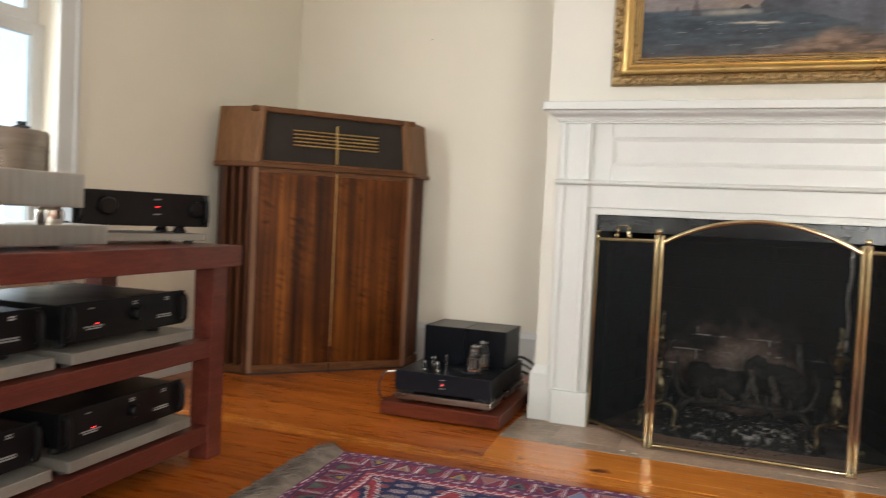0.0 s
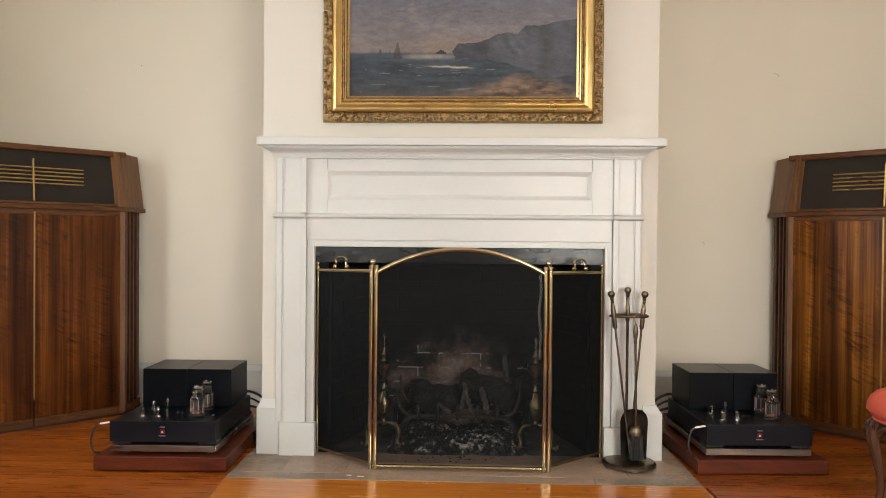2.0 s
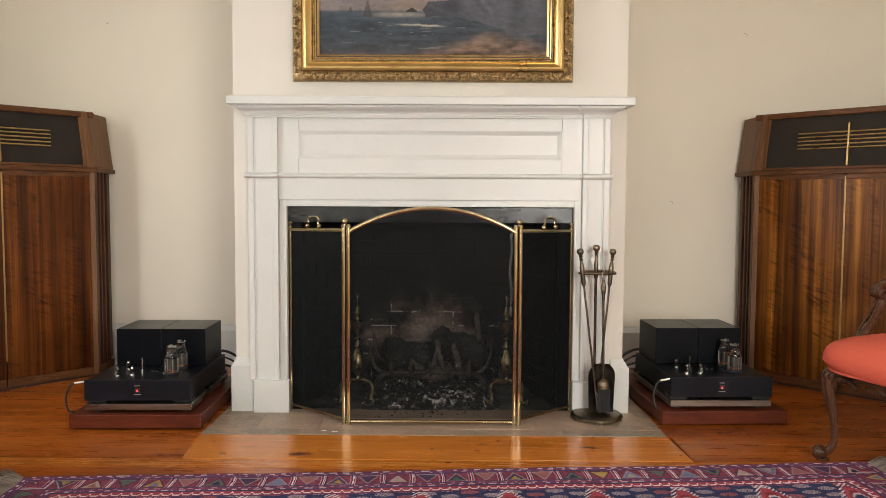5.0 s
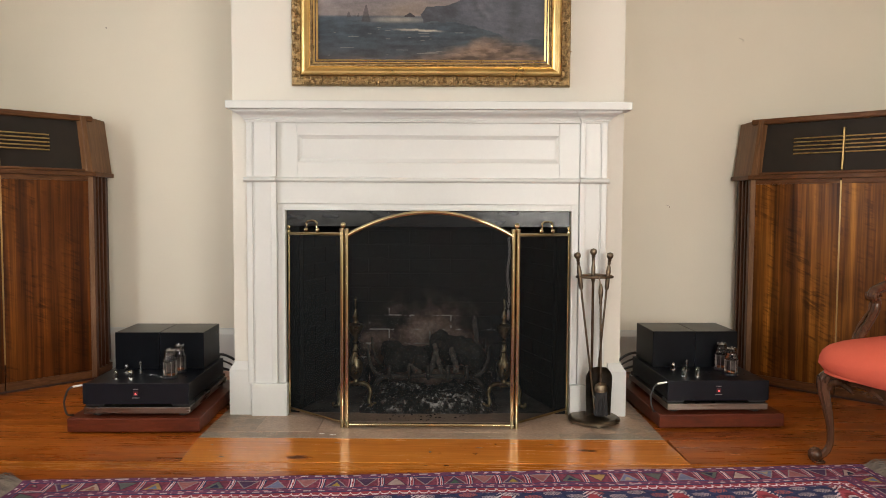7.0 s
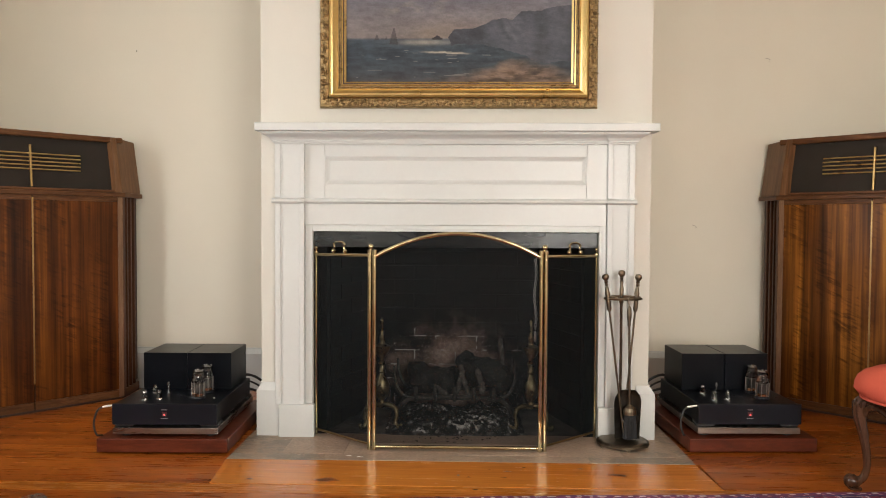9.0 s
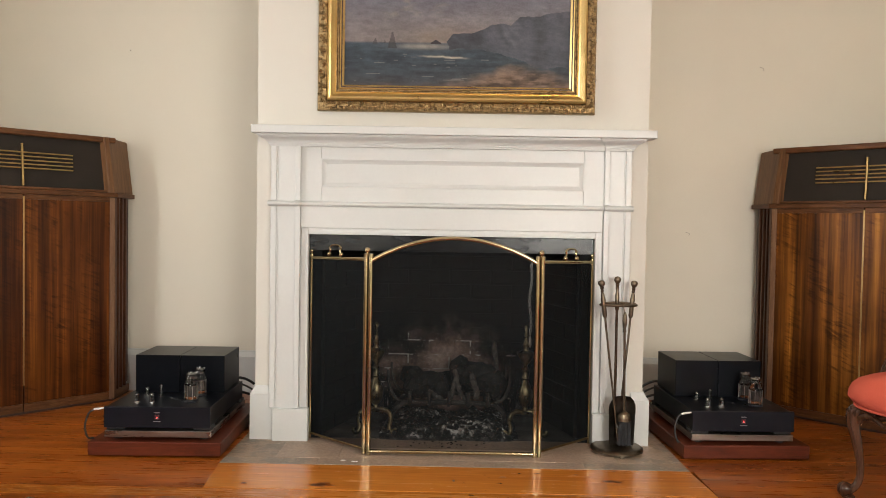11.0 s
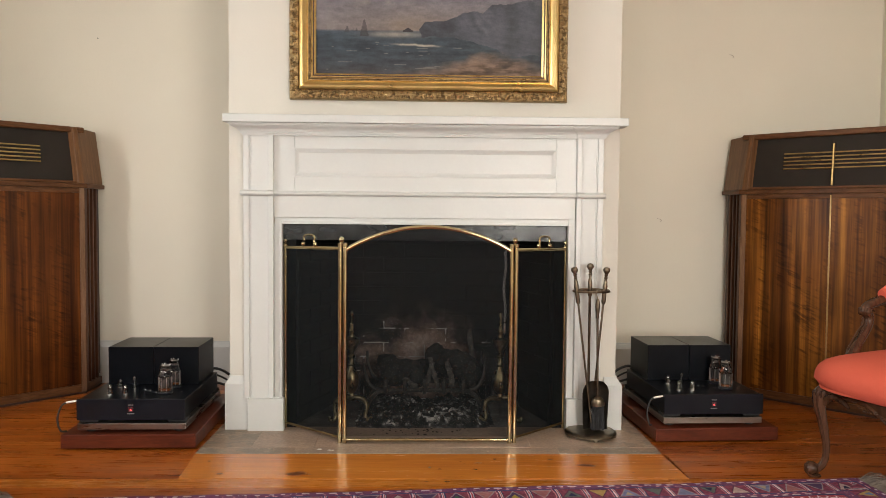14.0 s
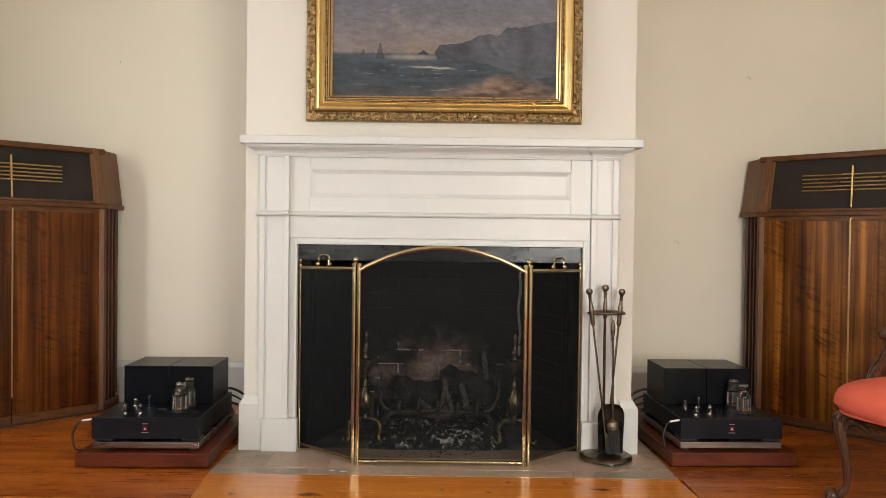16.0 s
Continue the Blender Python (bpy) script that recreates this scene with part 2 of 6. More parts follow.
STEEL = plain("satin_steel", (0.26, 0.225, 0.20), (0.38, 0.34, 0.31), 0.30, 1, 5, 120, 0.05, stretch=(1, 1, 8))
CHROME = plain("chrome", (0.72, 0.71, 0.69), (0.80, 0.79, 0.77), 0.10, 1, 5, 50, 0.02, rspan=0.03)
BLACKPLATE = plain("black_hifi_plate", (0.0030, 0.0031, 0.0036), (0.0055, 0.0056, 0.0062), 0.36, 0, 8, 300, 0.05, spec=0.25)
RUBBER = plain("black_rubber", (0.012, 0.012, 0.012), (0.02, 0.02, 0.02), 0.55)
WHITEPLASTIC = plain("white_plastic", (0.70, 0.68, 0.64), (0.76, 0.74, 0.70), 0.35)
SOOT = plain("sooty_brick", (0.0040, 0.0046, 0.0050), (0.0070, 0.0078, 0.0084), 0.85, 0, 6, 60, 0.15, 0.002, spec=0.2)

def scorched(name, pale=False):
    """Sooty brick, burnt clean and pinkish in a ragged patch low on the fireback."""
    k = Nodes(name)
    geo = k.n("ShaderNodeNewGeometry")
    mp = k.n("ShaderNodeMapping", Location=(0.02 / 0.36, -0.52 / 0.36, -0.17 / 0.285), Scale=(1 / 0.36, 1 / 0.36, 1 / 0.285))
    k.link(geo.outputs["Position"], mp.inputs[0])
    ln = k.t.nodes.new("ShaderNodeVectorMath")
    ln.operation = "LENGTH"
    k.link(mp.outputs[0], ln.inputs[0])
    rag = k.noise(geo.outputs["Position"], 7, 5, 0.65)
    fine = k.noise(geo.outputs["Position"], 60, 4)
    add = k.t.nodes.new("ShaderNodeMath")
    add.operation = "ADD"
    k.link(ln.outputs["Value"], add.inputs[0])
    k.link(k.range(rag, -0.75, 0.75), add.inputs[1])
    col = k.ramp(add.outputs[0], [(0.15, (0.50, 0.40, 0.34)), (0.5, (0.22, 0.155, 0.128)), (0.78, (0.036, 0.028, 0.025)), (0.98, (0.0045, 0.0050, 0.0054))])
    col = k.mix(col, k.ramp(fine, [(0.3, (0.6, 0.6, 0.6)), (0.7, (1.15, 1.15, 1.15))]), 0.7, "MULTIPLY")
    if pale:
        # a few joints burnt white
        near = k.ramp(add.outputs[0], [(0.75, (1, 1, 1)), (1.25, (0, 0, 0))])
        bits = k.ramp(k.noise(k.shifted((1.0, 1.0, 2.2), False), 9, 3, 0.6), [(0.53, (0, 0, 0)), (0.58, (1, 1, 1))])
        col = k.mix(col, (0.50, 0.47, 0.44), k.mix(near, bits, 1.0, "MULTIPLY"))
    k.link(col, k.b.inputs["Base Color"])
    k.b.inputs["Roughness"].default_value = 0.9
    k.bump(fine, 0.5, 0.003)
    return k.m


FIREBRICK = scorched("scorched_brick")
PALESTICK = plain("pale_burnt_wood", (0.05, 0.045, 0.04), (0.15, 0.135, 0.12), 0.9, 0, 30, 120)
SCRATCH = plain("chipped_plaster", (0.32, 0.28, 0.22), (0.40, 0.35, 0.28), 0.8)
STRIP = plain("dull_brass_strip", (0.40, 0.26, 0.10), (0.48, 0.33, 0.14), 0.38, 1, 9, 80, 0.04)
MORTAR = scorched("sooty_mortar", True)
FACING = plain("black_gloss_facing", (0.0028, 0.0036, 0.0044), (0.0085, 0.0105, 0.0135), 0.24, 0, 7, 12, 0.03, 0.003, stretch=(1, 1, 2.5), rspan=0.14, spec=0.30)
IRON = plain("cast_iron", (0.03, 0.028, 0.026), (0.11, 0.104, 0.096), 0.6, 0.6, 20, 150, 0.3)
ASHFLOOR = plain("ashy_brick_floor", (0.03, 0.029, 0.027), (0.15, 0.143, 0.135), 0.9, 0, 9, 80, 0.6, 0.003)
CHAR = plain("charred_log", (0.004, 0.0038, 0.0038), (0.030, 0.028, 0.026), 0.85, 0, 14, 90, 0.8, 0.004)
ASH = plain("ash", (0.035, 0.033, 0.031), (0.42, 0.40, 0.38), 0.95, 0, 26, 160, 0.8, 0.004)
CORAL = plain("coral_upholstery", (0.60, 0.105, 0.062), (0.66, 0.125, 0.075), 0.78, 0, 4, 500, 0.25, 0.0006, spec=0.25)
CHAIRWOOD = wood("carved_walnut", (0.028, 0.012, 0.006), (0.060, 0.026, 0.013), (0.110, 0.051, 0.027), (6, 6, 1.2), 3.0, 0.22, 0.3, 0.08, 0.15)
WOOL = painted("rug_wool", 0.92, 0, 0.6, 420.0, 0.002, 0.15)
FRINGE = plain("grey_fringe", (0.090, 0.074, 0.062), (0.235, 0.190, 0.155), 0.95, 0, 20, 200, 0.4)
OILPAINT = painted("oil_paint", 0.45, 0, 0.35, 160.0, 0.001, 0.12)
BRISTLE = plain("black_bristle", (0.012, 0.012, 0.013), (0.03, 0.03, 0.032), 0.7, 0, 60, 400, 0.9, 0.003)
PRINT = plain("grey_print", (0.20, 0.20, 0.20), (0.26, 0.26, 0.26), 0.6)
REDPRINT = plain("red_badge", (0.060, 0.004, 0.008), (0.085, 0.006, 0.011), 0.5)
GETTER = plain("silver_getter", (0.22, 0.22, 0.22), (0.34, 0.34, 0.33), 0.22, 1)
GREYPLATE = plain("grey_anode", (0.10, 0.095, 0.09), (0.20, 0.19, 0.18), 0.4, 0.8, 20, 120)
COPPER = plain("copper_element", (0.42, 0.16, 0.07), (0.5, 0.2, 0.09), 0.35, 1)


def glass(name, tint=(1, 1, 1), rough=0.02):
    k = Nodes(name)
    k.b.inputs["Base Color"].default_value = (*tint, 1)
    k.b.inputs["Transmission Weight"].default_value = 1.0
    k.b.inputs["Roughness"].default_value = rough
    k.b.inputs["IOR"].default_value = 1.45
    return k.m


GLASS = glass("tube_glass", (0.96, 0.95, 0.93))
PANE = glass("window_glass", (0.97, 0.99, 1.0))


def glow(name, colour, strength):
    k = Nodes(name)
    k.b.inputs["Base Color"].default_value = (*colour, 1)
    k.b.inputs["Emission Color"].default_value = (*colour, 1)
    k.b.inputs["Emission Strength"].default_value = strength
    return k.m


LED = glow("red_led", (1.0, 0.03, 0.03), 2.2)
SKYLIGHT = glow("bright_daylight", (0.74, 0.87, 1.0), 0.85)


def woven(name, closed):
    """Fine black wire cloth; closed: how much of it is wire."""
    k = Nodes(name)
    k.b.inputs["Base Color"].default_value = (0.0046, 0.0062, 0.0070, 1)
    k.b.inputs["Roughness"].default_value = 0.6
    k.b.inputs["Specular IOR Level"].default_value = 0.15
    clear = k.n("ShaderNodeBsdfTransparent")
    mixer = k.n("ShaderNodeMixShader")
    mixer.inputs[0].default_value = closed
    k.link(clear.outputs[0], mixer.inputs[1])
    k.link(k.b.outputs[0], mixer.inputs[2])
    k.link(mixer.outputs[0], k.t.nodes["Material Output"].inputs[0])
    return k.m


MESH = woven("wire_cloth", 0.46)
MESH_DENSE = woven("slanted_wire_cloth", 0.68)

# ---- building helpers ----


def thing(name, label="", category="", group="", m=None):
    ob = new(name)
    ob.empty_display_size = 0.05
    if m is not None:
        ob.matrix_world = m
    return tagged(ob, label, category, group)


def part(name, bm, material, parent=None, label="", smooth=False, kind="", m=None):
    me = bpy.data.meshes.new(name)
    if isinstance(bm, bpy.types.Mesh):
        me = bm
    else:
        bmesh.ops.recalc_face_normals(bm, faces=bm.faces)
        bm.to_mesh(me)
        bm.free()
        me.materials.append(material)
        if smooth:
            me.polygons.foreach_set("use_smooth", [True] * len(me.polygons))
            me.set_sharp_from_angle(angle=radians(40))
    ob = new(name, me)
    if parent is not None:
        ob.parent = parent
    if m is not None:
        ob.matrix_basis = m
    return tagged(ob, label, kind=kind)


def box(x0, x1, y0, y1, z0, z1, bevel=0.0, bm=None, seg=2):
    own = bmesh.new()
    bmesh.ops.create_cube(own, size=1)
    for v in own.verts:
        v.co = Vector((x0 + (v.co.x + 0.5) * (x1 - x0), y0 + (v.co.y + 0.5) * (y1 - y0), z0 + (v.co.z + 0.5) * (z1 - z0)))
    if bevel:
        bmesh.ops.bevel(own, geom=own.edges[:], offset=bevel, segments=seg, affect="EDGES", profile=0.5)
    return join(bm, own)


def join(bm, own):
    if bm is None:
        return own
    tmp = bpy.data.meshes.new("tmp")
    own.to_mesh(tmp)
    own.free()
    bm.from_mesh(tmp)
    bpy.data.meshes.remove(tmp)
    return bm


def moved(bm, m):
    bmesh.ops.transform(bm, matrix=m, verts=bm.verts)
    return bm


def prism(points, z0, z1, bm=None, bevel=0.0, top=None):
    """A plan outline pulled up; top: another outline of as many points for its upper end."""
    own = bmesh.new()
    a = [own.verts.new((x, y, z0)) for x, y in points]
    b = [own.verts.new((x, y, z1)) for x, y in (top or points)]
    n = len(a)
    own.faces.new(a[::-1]), own.faces.new(b)
    for i in range(n):
        own.faces.new((a[i], a[(i + 1) % n], b[(i + 1) % n], b[i]))
    if bevel:
        bmesh.ops.bevel(own, geom=own.edges[:], offset=bevel, segments=2, affect="EDGES", profile=0.5)
    return join(bm, own)


def lathe(profile, seg=20, bm=None, at=(0, 0, 0), axis=None):
    """A turned body from rows of (radius, height)."""
    own = bmesh.new()
    rings = []
    for r, z in profile:
        if r < 1e-5:
            rings.append([own.verts.new((0, 0, z))])
        else:
            rings.append([own.verts.new((r * math.cos(2 * math.pi * i / seg), r * math.sin(2 * math.pi * i / seg), z)) for i in range(seg)])
    for a, b in zip(rings, rings[1:]):
        for i in range(seg):
            p = [a[i % len(a)], a[(i + 1) % len(a)], b[(i + 1) % len(b)], b[i % len(b)]]
            p = list(dict.fromkeys(p))
            if len(p) > 2:
                own.faces.new(p)
    for ring, flip in ((rings[0], True), (rings[-1], False)):
        if len(ring) > 1:
            own.faces.new(ring[::-1] if flip else ring)
    if axis is not None:
        moved(own, Vector((0, 0, 1)).rotation_difference(Vector(axis)).to_matrix().to_4x4())
    moved(own, Matrix.Translation(at))
    return join(bm, own)


def curve_points(pts, steps=6):
    """A smooth line through the points."""
    p = [Vector(q) for q in pts]
    p = [2 * p[0] - p[1]] + p + [2 * p[-1] - p[-2]]
    out = []
    for i in range(1, len(p) - 2):
        for s in range(steps):
            t = s / steps
            out.append(0.5 * (2 * p[i] + (p[i + 1] - p[i - 1]) * t + (2 * p[i - 1] - 5 * p[i] + 4 * p[i + 1] - p[i + 2]) * t * t
                              + (3 * p[i] - p[i - 1] - 3 * p[i + 1] + p[i + 2]) * t ** 3))
    out.append(p[-2])
    return out


def tube(pts, radius, seg=8, steps=6, bm=None, flat=1.0, closed=False):
    """A round rod along a line; radius: one number or one for each given point."""
    line = curve_points(pts, steps) if steps > 1 else [Vector(q) for q in pts]
    if not isinstance(radius, (int, float)):
        x = np.linspace(0, len(radius) - 1, len(line))
        rad = [float(r) for r in np.interp(x, range(len(radius)), radius)]
    else:
        rad = [radius] * len(line)
    own = bmesh.new()
    up = Vector((0, 0, 1))
    rings = []
    side = None
    for i, q in enumerate(line):
        d = (line[min(i + 1, len(line) - 1)] - line[max(i - 1, 0)]).normalized()
        if side is None:
            side = d.cross(up if abs(d.z) < 0.9 else Vector((0, 1, 0))).normalized()
        else:
            side = (side - d * side.dot(d)).normalized()
        over = side.cross(d)
        rings.append([own.verts.new(q + rad[i] * (math.cos(2 * math.pi * k / seg) * side + flat * math.sin(2 * math.pi * k / seg) * over)) for k in range(seg)])
    for a, b in zip(rings, rings[1:]):
        for k in range(seg):
            own.faces.new((a[k], a[(k + 1) % seg], b[(k + 1) % seg], b[k]))
    if not closed:
        own.faces.new(rings[0][::-1]), own.faces.new(rings[-1])
    return join(bm, own)


def ball(at, r, bm=None, seg=14, squash=1.0):
    rows = [(r * math.sin(math.pi * i / 8), -r * squash * math.cos(math.pi * i / 8)) for i in range(9)]
    rows[0], rows[-1] = (0, -r * squash), (0, r * squash)
    return lathe(rows, seg, bm, at)


def ring_frame(x0, x1, z0, z1, profile, y=0.0, bm=None):
    """A mitred rectangular frame on an upright wall; profile: rows of (inset, how far it stands out)."""
    own = bmesh.new()
    loops = []
    for d, h in profile:
        loops.append([own.verts.new((a, y - h, b)) for a, b in ((x0 + d, z0 + d), (x1 - d, z0 + d), (x1 - d, z1 - d), (x0 + d, z1 - d))])
    for a, b in zip(loops, loops[1:]):
        for i in range(4):
            own.faces.new((a[i], a[(i + 1) % 4], b[(i + 1) % 4], b[i]))
    return join(bm, own)


def lattice(x, y, seed):
    """Smooth random values in 0..1 on arrays."""
    xi, yi = np.floor(x).astype(int), np.floor(y).astype(int)
    fx, fy = x - xi, y - yi
    fx, fy = fx * fx * (3 - 2 * fx), fy * fy * (3 - 2 * fy)

    def h(a, b):
        return np.abs(np.sin(a * 127.1 + b * 311.7 + seed * 74.7) * 43758.5453) % 1.0

    return (h(xi, yi) * (1 - fx) + h(xi + 1, yi) * fx) * (1 - fy) + (h(xi, yi + 1) * (1 - fx) + h(xi + 1, yi + 1) * fx) * fy


def clouds(x, y, seed, octaves=4):
    total, amp = 0, 0
    for o in range(octaves):
        total = total + lattice(x * 2 ** o, y * 2 ** o, seed + o) / 2 ** o
        amp += 1 / 2 ** o
    return total / amp


def sheet(name, us, vs, place, colour, material, parent, label=""):
    """A fine sheet: place(u, v) gives its points, colour(u, v) its colours, face by face."""
    nu, nv = len(us), len(vs)
    uu, vv = np.meshgrid(us, vs)
    co = np.stack(place(uu, vv), -1).reshape(-1, 3)
    i = np.arange(nu * nv).reshape(nv, nu)
    faces = np.stack([i[:-1, :-1], i[:-1, 1:], i[1:, 1:], i[1:, :-1]], -1).reshape(-1, 4)
    me = bpy.data.meshes.new(name)
    me.vertices.add(len(co))
    me.vertices.foreach_set("co", co.astype(np.float32).ravel())
    me.loops.add(faces.size)
    me.loops.foreach_set("vertex_index", faces.astype(np.int32).ravel())
    me.polygons.add(len(faces))
    me.polygons.foreach_set("loop_start", np.arange(0, faces.size, 4, dtype=np.int32))
    me.update(calc_edges=True)
    cu = (uu[:-1, :-1] + uu[1:, 1:]) / 2
    cv = (vv[:-1, :-1] + vv[1:, 1:]) / 2
    rgb = np.clip(colour(cu, cv), 0, 1).reshape(-1, 3)
    rgba = np.concatenate([rgb, np.ones((len(rgb), 1))], 1)
    at = me.color_attributes.new("col", "FLOAT_COLOR", "CORNER")
    at.data.foreach_set("color", np.repeat(rgba, 4, 0).astype(np.float32).ravel())
    me.materials.append(material)
    me.validate()
    ob = new(name, me)
    if parent is not None:
        ob.parent = parent
    return tagged(ob, label)


# ---- the room ----
XL, XR, YB, YF, ZC = -2.58, 2.45, 0.87, -4.6, 2.95
BX, BXR = 0.822, 0.815  # how far the chimney breast reaches to either side
FX, FZ = 0.60, 0.868  # half width and height of the fire opening


def setting(name, bm, material, label):
    return part(name, bm, material, None, label, kind="structure")


setting("ceiling", box(XL - 0.15, XR + 0.15, YF - 0.15, YB + 0.15, ZC, ZC + 0.12), CEIL, "plain white plaster ceiling over the room")
setting("wall_back", box(XL - 0.15, XR + 0.15, YB, YB + 0.15, -0.1, ZC), WALL, "cream painted plaster wall behind the chimney breast")
setting("wall_right", box(XR, XR + 0.15, YF, YB, -0.1, ZC), WALL, "cream painted plaster side wall")
# side wall with its window opening
WY0, WY1, WZ0, WZ1 = -1.95, -0.885, 0.55, 2.45
b = box(XL - 0.15, XL, WY1, YB, -0.1, ZC)
box(XL - 0.15, XL, YF, WY0, -0.1, ZC, bm=b)
box(XL - 0.15, XL, WY0, WY1, -0.1, WZ0, bm=b)
box(XL - 0.15, XL, WY0, WY1, WZ1, ZC, bm=b)
setting("wall_left", b, WALL, "cream painted plaster wall with a tall window")
# wall behind the camera, with two window openings
b = box(XL, -1.7, YF - 0.15, YF, -0.1, ZC)
box(-0.6, 0.7, YF - 0.15, YF, -0.1, ZC, bm=b)
box(1.8, XR, YF - 0.15, YF, -0.1, ZC, bm=b)
for a, c in ((-1.7, -0.6), (0.7, 1.8)):
    box(a, c, YF - 0.15, YF, -0.1, 0.55, bm=b)
    box(a, c, YF - 0.15, YF, 2.55, ZC, bm=b)
setting("wall_front", b, WALL, "cream painted plaster wall with two windows")


def sash(name, w, h, m, label):
    """A sash window in its casing, seen from the room: w by h, looking along -y of its own frame."""
    ob = tagged(thing(name, m=m), label, kind="structure")
    c = 0.095
    b = box(-w / 2 - c, -w / 2, -0.022, 0, -c, h + c, 0.004)
    box(w / 2, w / 2 + c, -0.022, 0, -c, h + c, 0.004, b)
    box(-w / 2, w / 2, -0.022, 0, h, h + c, 0.004, b)
    box(-w / 2 - c, -w / 2 - c + 0.02, -0.034, 0, -c, h + c, 0.004, b)
    box(w / 2 + c - 0.02, w / 2 + c, -0.034, 0, -c, h + c, 0.004, b)
    part("window_frame", b, WHITE, ob)
    part("window_sill", box(-w / 2 - 0.12, w / 2 + 0.12, -0.06, 0.03, -0.035, 0, 0.005), WHITE, ob)
    for k, (z0, y) in enumerate(((0, 0.06), (h / 2, 0.09))):
        b = box(-w / 2, -w / 2 + 0.05, y, y + 0.035, z0, z0 + h / 2, 0.003)
        box(w / 2 - 0.05, w / 2, y, y + 0.035, z0, z0 + h / 2, 0.003, b)
        for zz in (z0, z0 + h / 2 - 0.05):
            box(-w / 2 + 0.05, w / 2 - 0.05, y, y + 0.035, zz, zz + 0.05, 0.003, b)
        for xx in (-w / 6, w / 6):
            box(xx - 0.009, xx + 0.009, y + 0.004, y + 0.03, z0 + 0.05, z0 + h / 2 - 0.05, 0.002, b)
        box(-w / 2 + 0.05, w / 2 - 0.05, y + 0.006, y + 0.028, z0 + h / 4 - 0.009, z0 + h / 4 + 0.009, 0, b)
        s = part("sash", b, WHITE, ob)
        p = part("pane", box(-w / 2 + 0.04, w / 2 - 0.04, y + 0.014, y + 0.018, z0 + 0.04, z0 + h / 2 - 0.04), PANE, ob)
        p.visible_shadow = False
    return ob


sash("window_1", WY1 - WY0, WZ1 - WZ0, pose(XL, (WY0 + WY1) / 2, WZ0, 0, 0, 90), "tall white sash window with bright daylight")
sash("window_2", 1.1, 2.0, pose(-1.15, YF, 0.55, 0, 0, 180), "tall white sash window behind the room")
sash("window_3", 1.1, 2.0, pose(1.25, YF, 0.55, 0, 0, 180), "tall white sash window behind the room")
setting("backdrop", box(XL - 0.95, XL - 0.9, -3.6, 0.4, 0, 3.4), SKYLIGHT, "bright hazy daylight outside the window")

# chimney breast: two piers and the part above the opening, open behind for the firebox
b = prism([(-BX, 0), (-FX, 0), (-FX, FZ), (FX, FZ), (FX, 0), (BXR, 0), (BXR, ZC), (-BX, ZC)], 0, YB)
moved(b, Matrix(((1, 0, 0, 0), (0, 0, 1, 0), (0, 1, 0, 0), (0, 0, 0, 1))))
setting("wall_chimney_breast", b, BREAST, "warm white painted chimney breast standing forward")
# skirting
SK = 0.225


def skirting(x0, x1, y0, y1, along, out):
    """A board with a sloped top; along: 'x' or 'y'; out: which way it stands out."""
    b = box(x0, x1, y0, y1, 0, SK - 0.03, 0.002)
    if along == "x":
        yb, yf = (y1, y0) if out < 0 else (y0, y1)
        ym = yb + (yf - yb) * 0.35
        own = prism([(yb, SK - 0.03), (yf, SK - 0.03), (ym, SK - 0.006), (ym, SK), (yb, SK)], x0, x1)
        moved(own, Matrix(((0, 0, 1, 0), (1, 0, 0, 0), (0, 1, 0, 0), (0, 0, 0, 1))))
    else:
        xb, xf = (x1, x0) if out < 0 else (x0, x1)
        xm = xb + (xf - xb) * 0.35
        own = prism([(xb, SK - 0.03), (xf, SK - 0.03), (xm, SK - 0.006), (xm, SK), (xb, SK)], y0, y1)
        moved(own, Matrix(((1, 0, 0, 0), (0, 0, 1, 0), (0, 1, 0, 0), (0, 0, 0, 1))))
    return join(b, own)


def board(bm):
    return setting("baseboard", bm, WHITE, "white painted skirting board along the wall")


board(skirting(XL + 0.02, -BX - 0.016, YB - 0.02, YB, "x", -1))
board(skirting(BXR + 0.024, XR - 0.02, YB - 0.02, YB, "x", -1))
board(skirting(XL, XL + 0.02, YF, YB, "y", 1))
board(skirting(XR - 0.02, XR, YF, YB, "y", -1))
board(skirting(-BX - 0.016, -BX, 0.0005, YB - 0.02, "y", -1))
board(skirting(BXR, BXR + 0.024, 0.0005, YB - 0.02, "y", 1))
# the breast's own skirting, its top edge sloped back at the front and at the outer end
for x0, x1, out in ((-BX - 0.016, -0.7405, -1), (0.7635, BXR + 0.024, 1)):
    rim = [(x0, -0.024), (x1, -0.024), (x1, 0), (x0, 0)]
    top = [(x0 + (0.020 if out < 0 else 0), -0.006), (x1 - (0.022 if out > 0 else 0), -0.006), (x1 - (0.022 if out > 0 else 0), 0), (x0 + (0.020 if out < 0 else 0), 0)]
    b = prism(rim, 0, SK - 0.032)
    prism(rim, SK - 0.032, SK, b, top=top)
    board(b)

# ---- mantelpiece ----
mantel = thing("mantelpiece", "white painted wooden mantelpiece with panelled frieze and shelf", "mantelpiece")
part("side_board", box(-0.757, -FX, -0.012, -0.0005, 0, FZ), WHITE, mantel)
part("side_board", box(FX, 0.7425, -0.012, -0.0005, 0, FZ), WHITE, mantel)
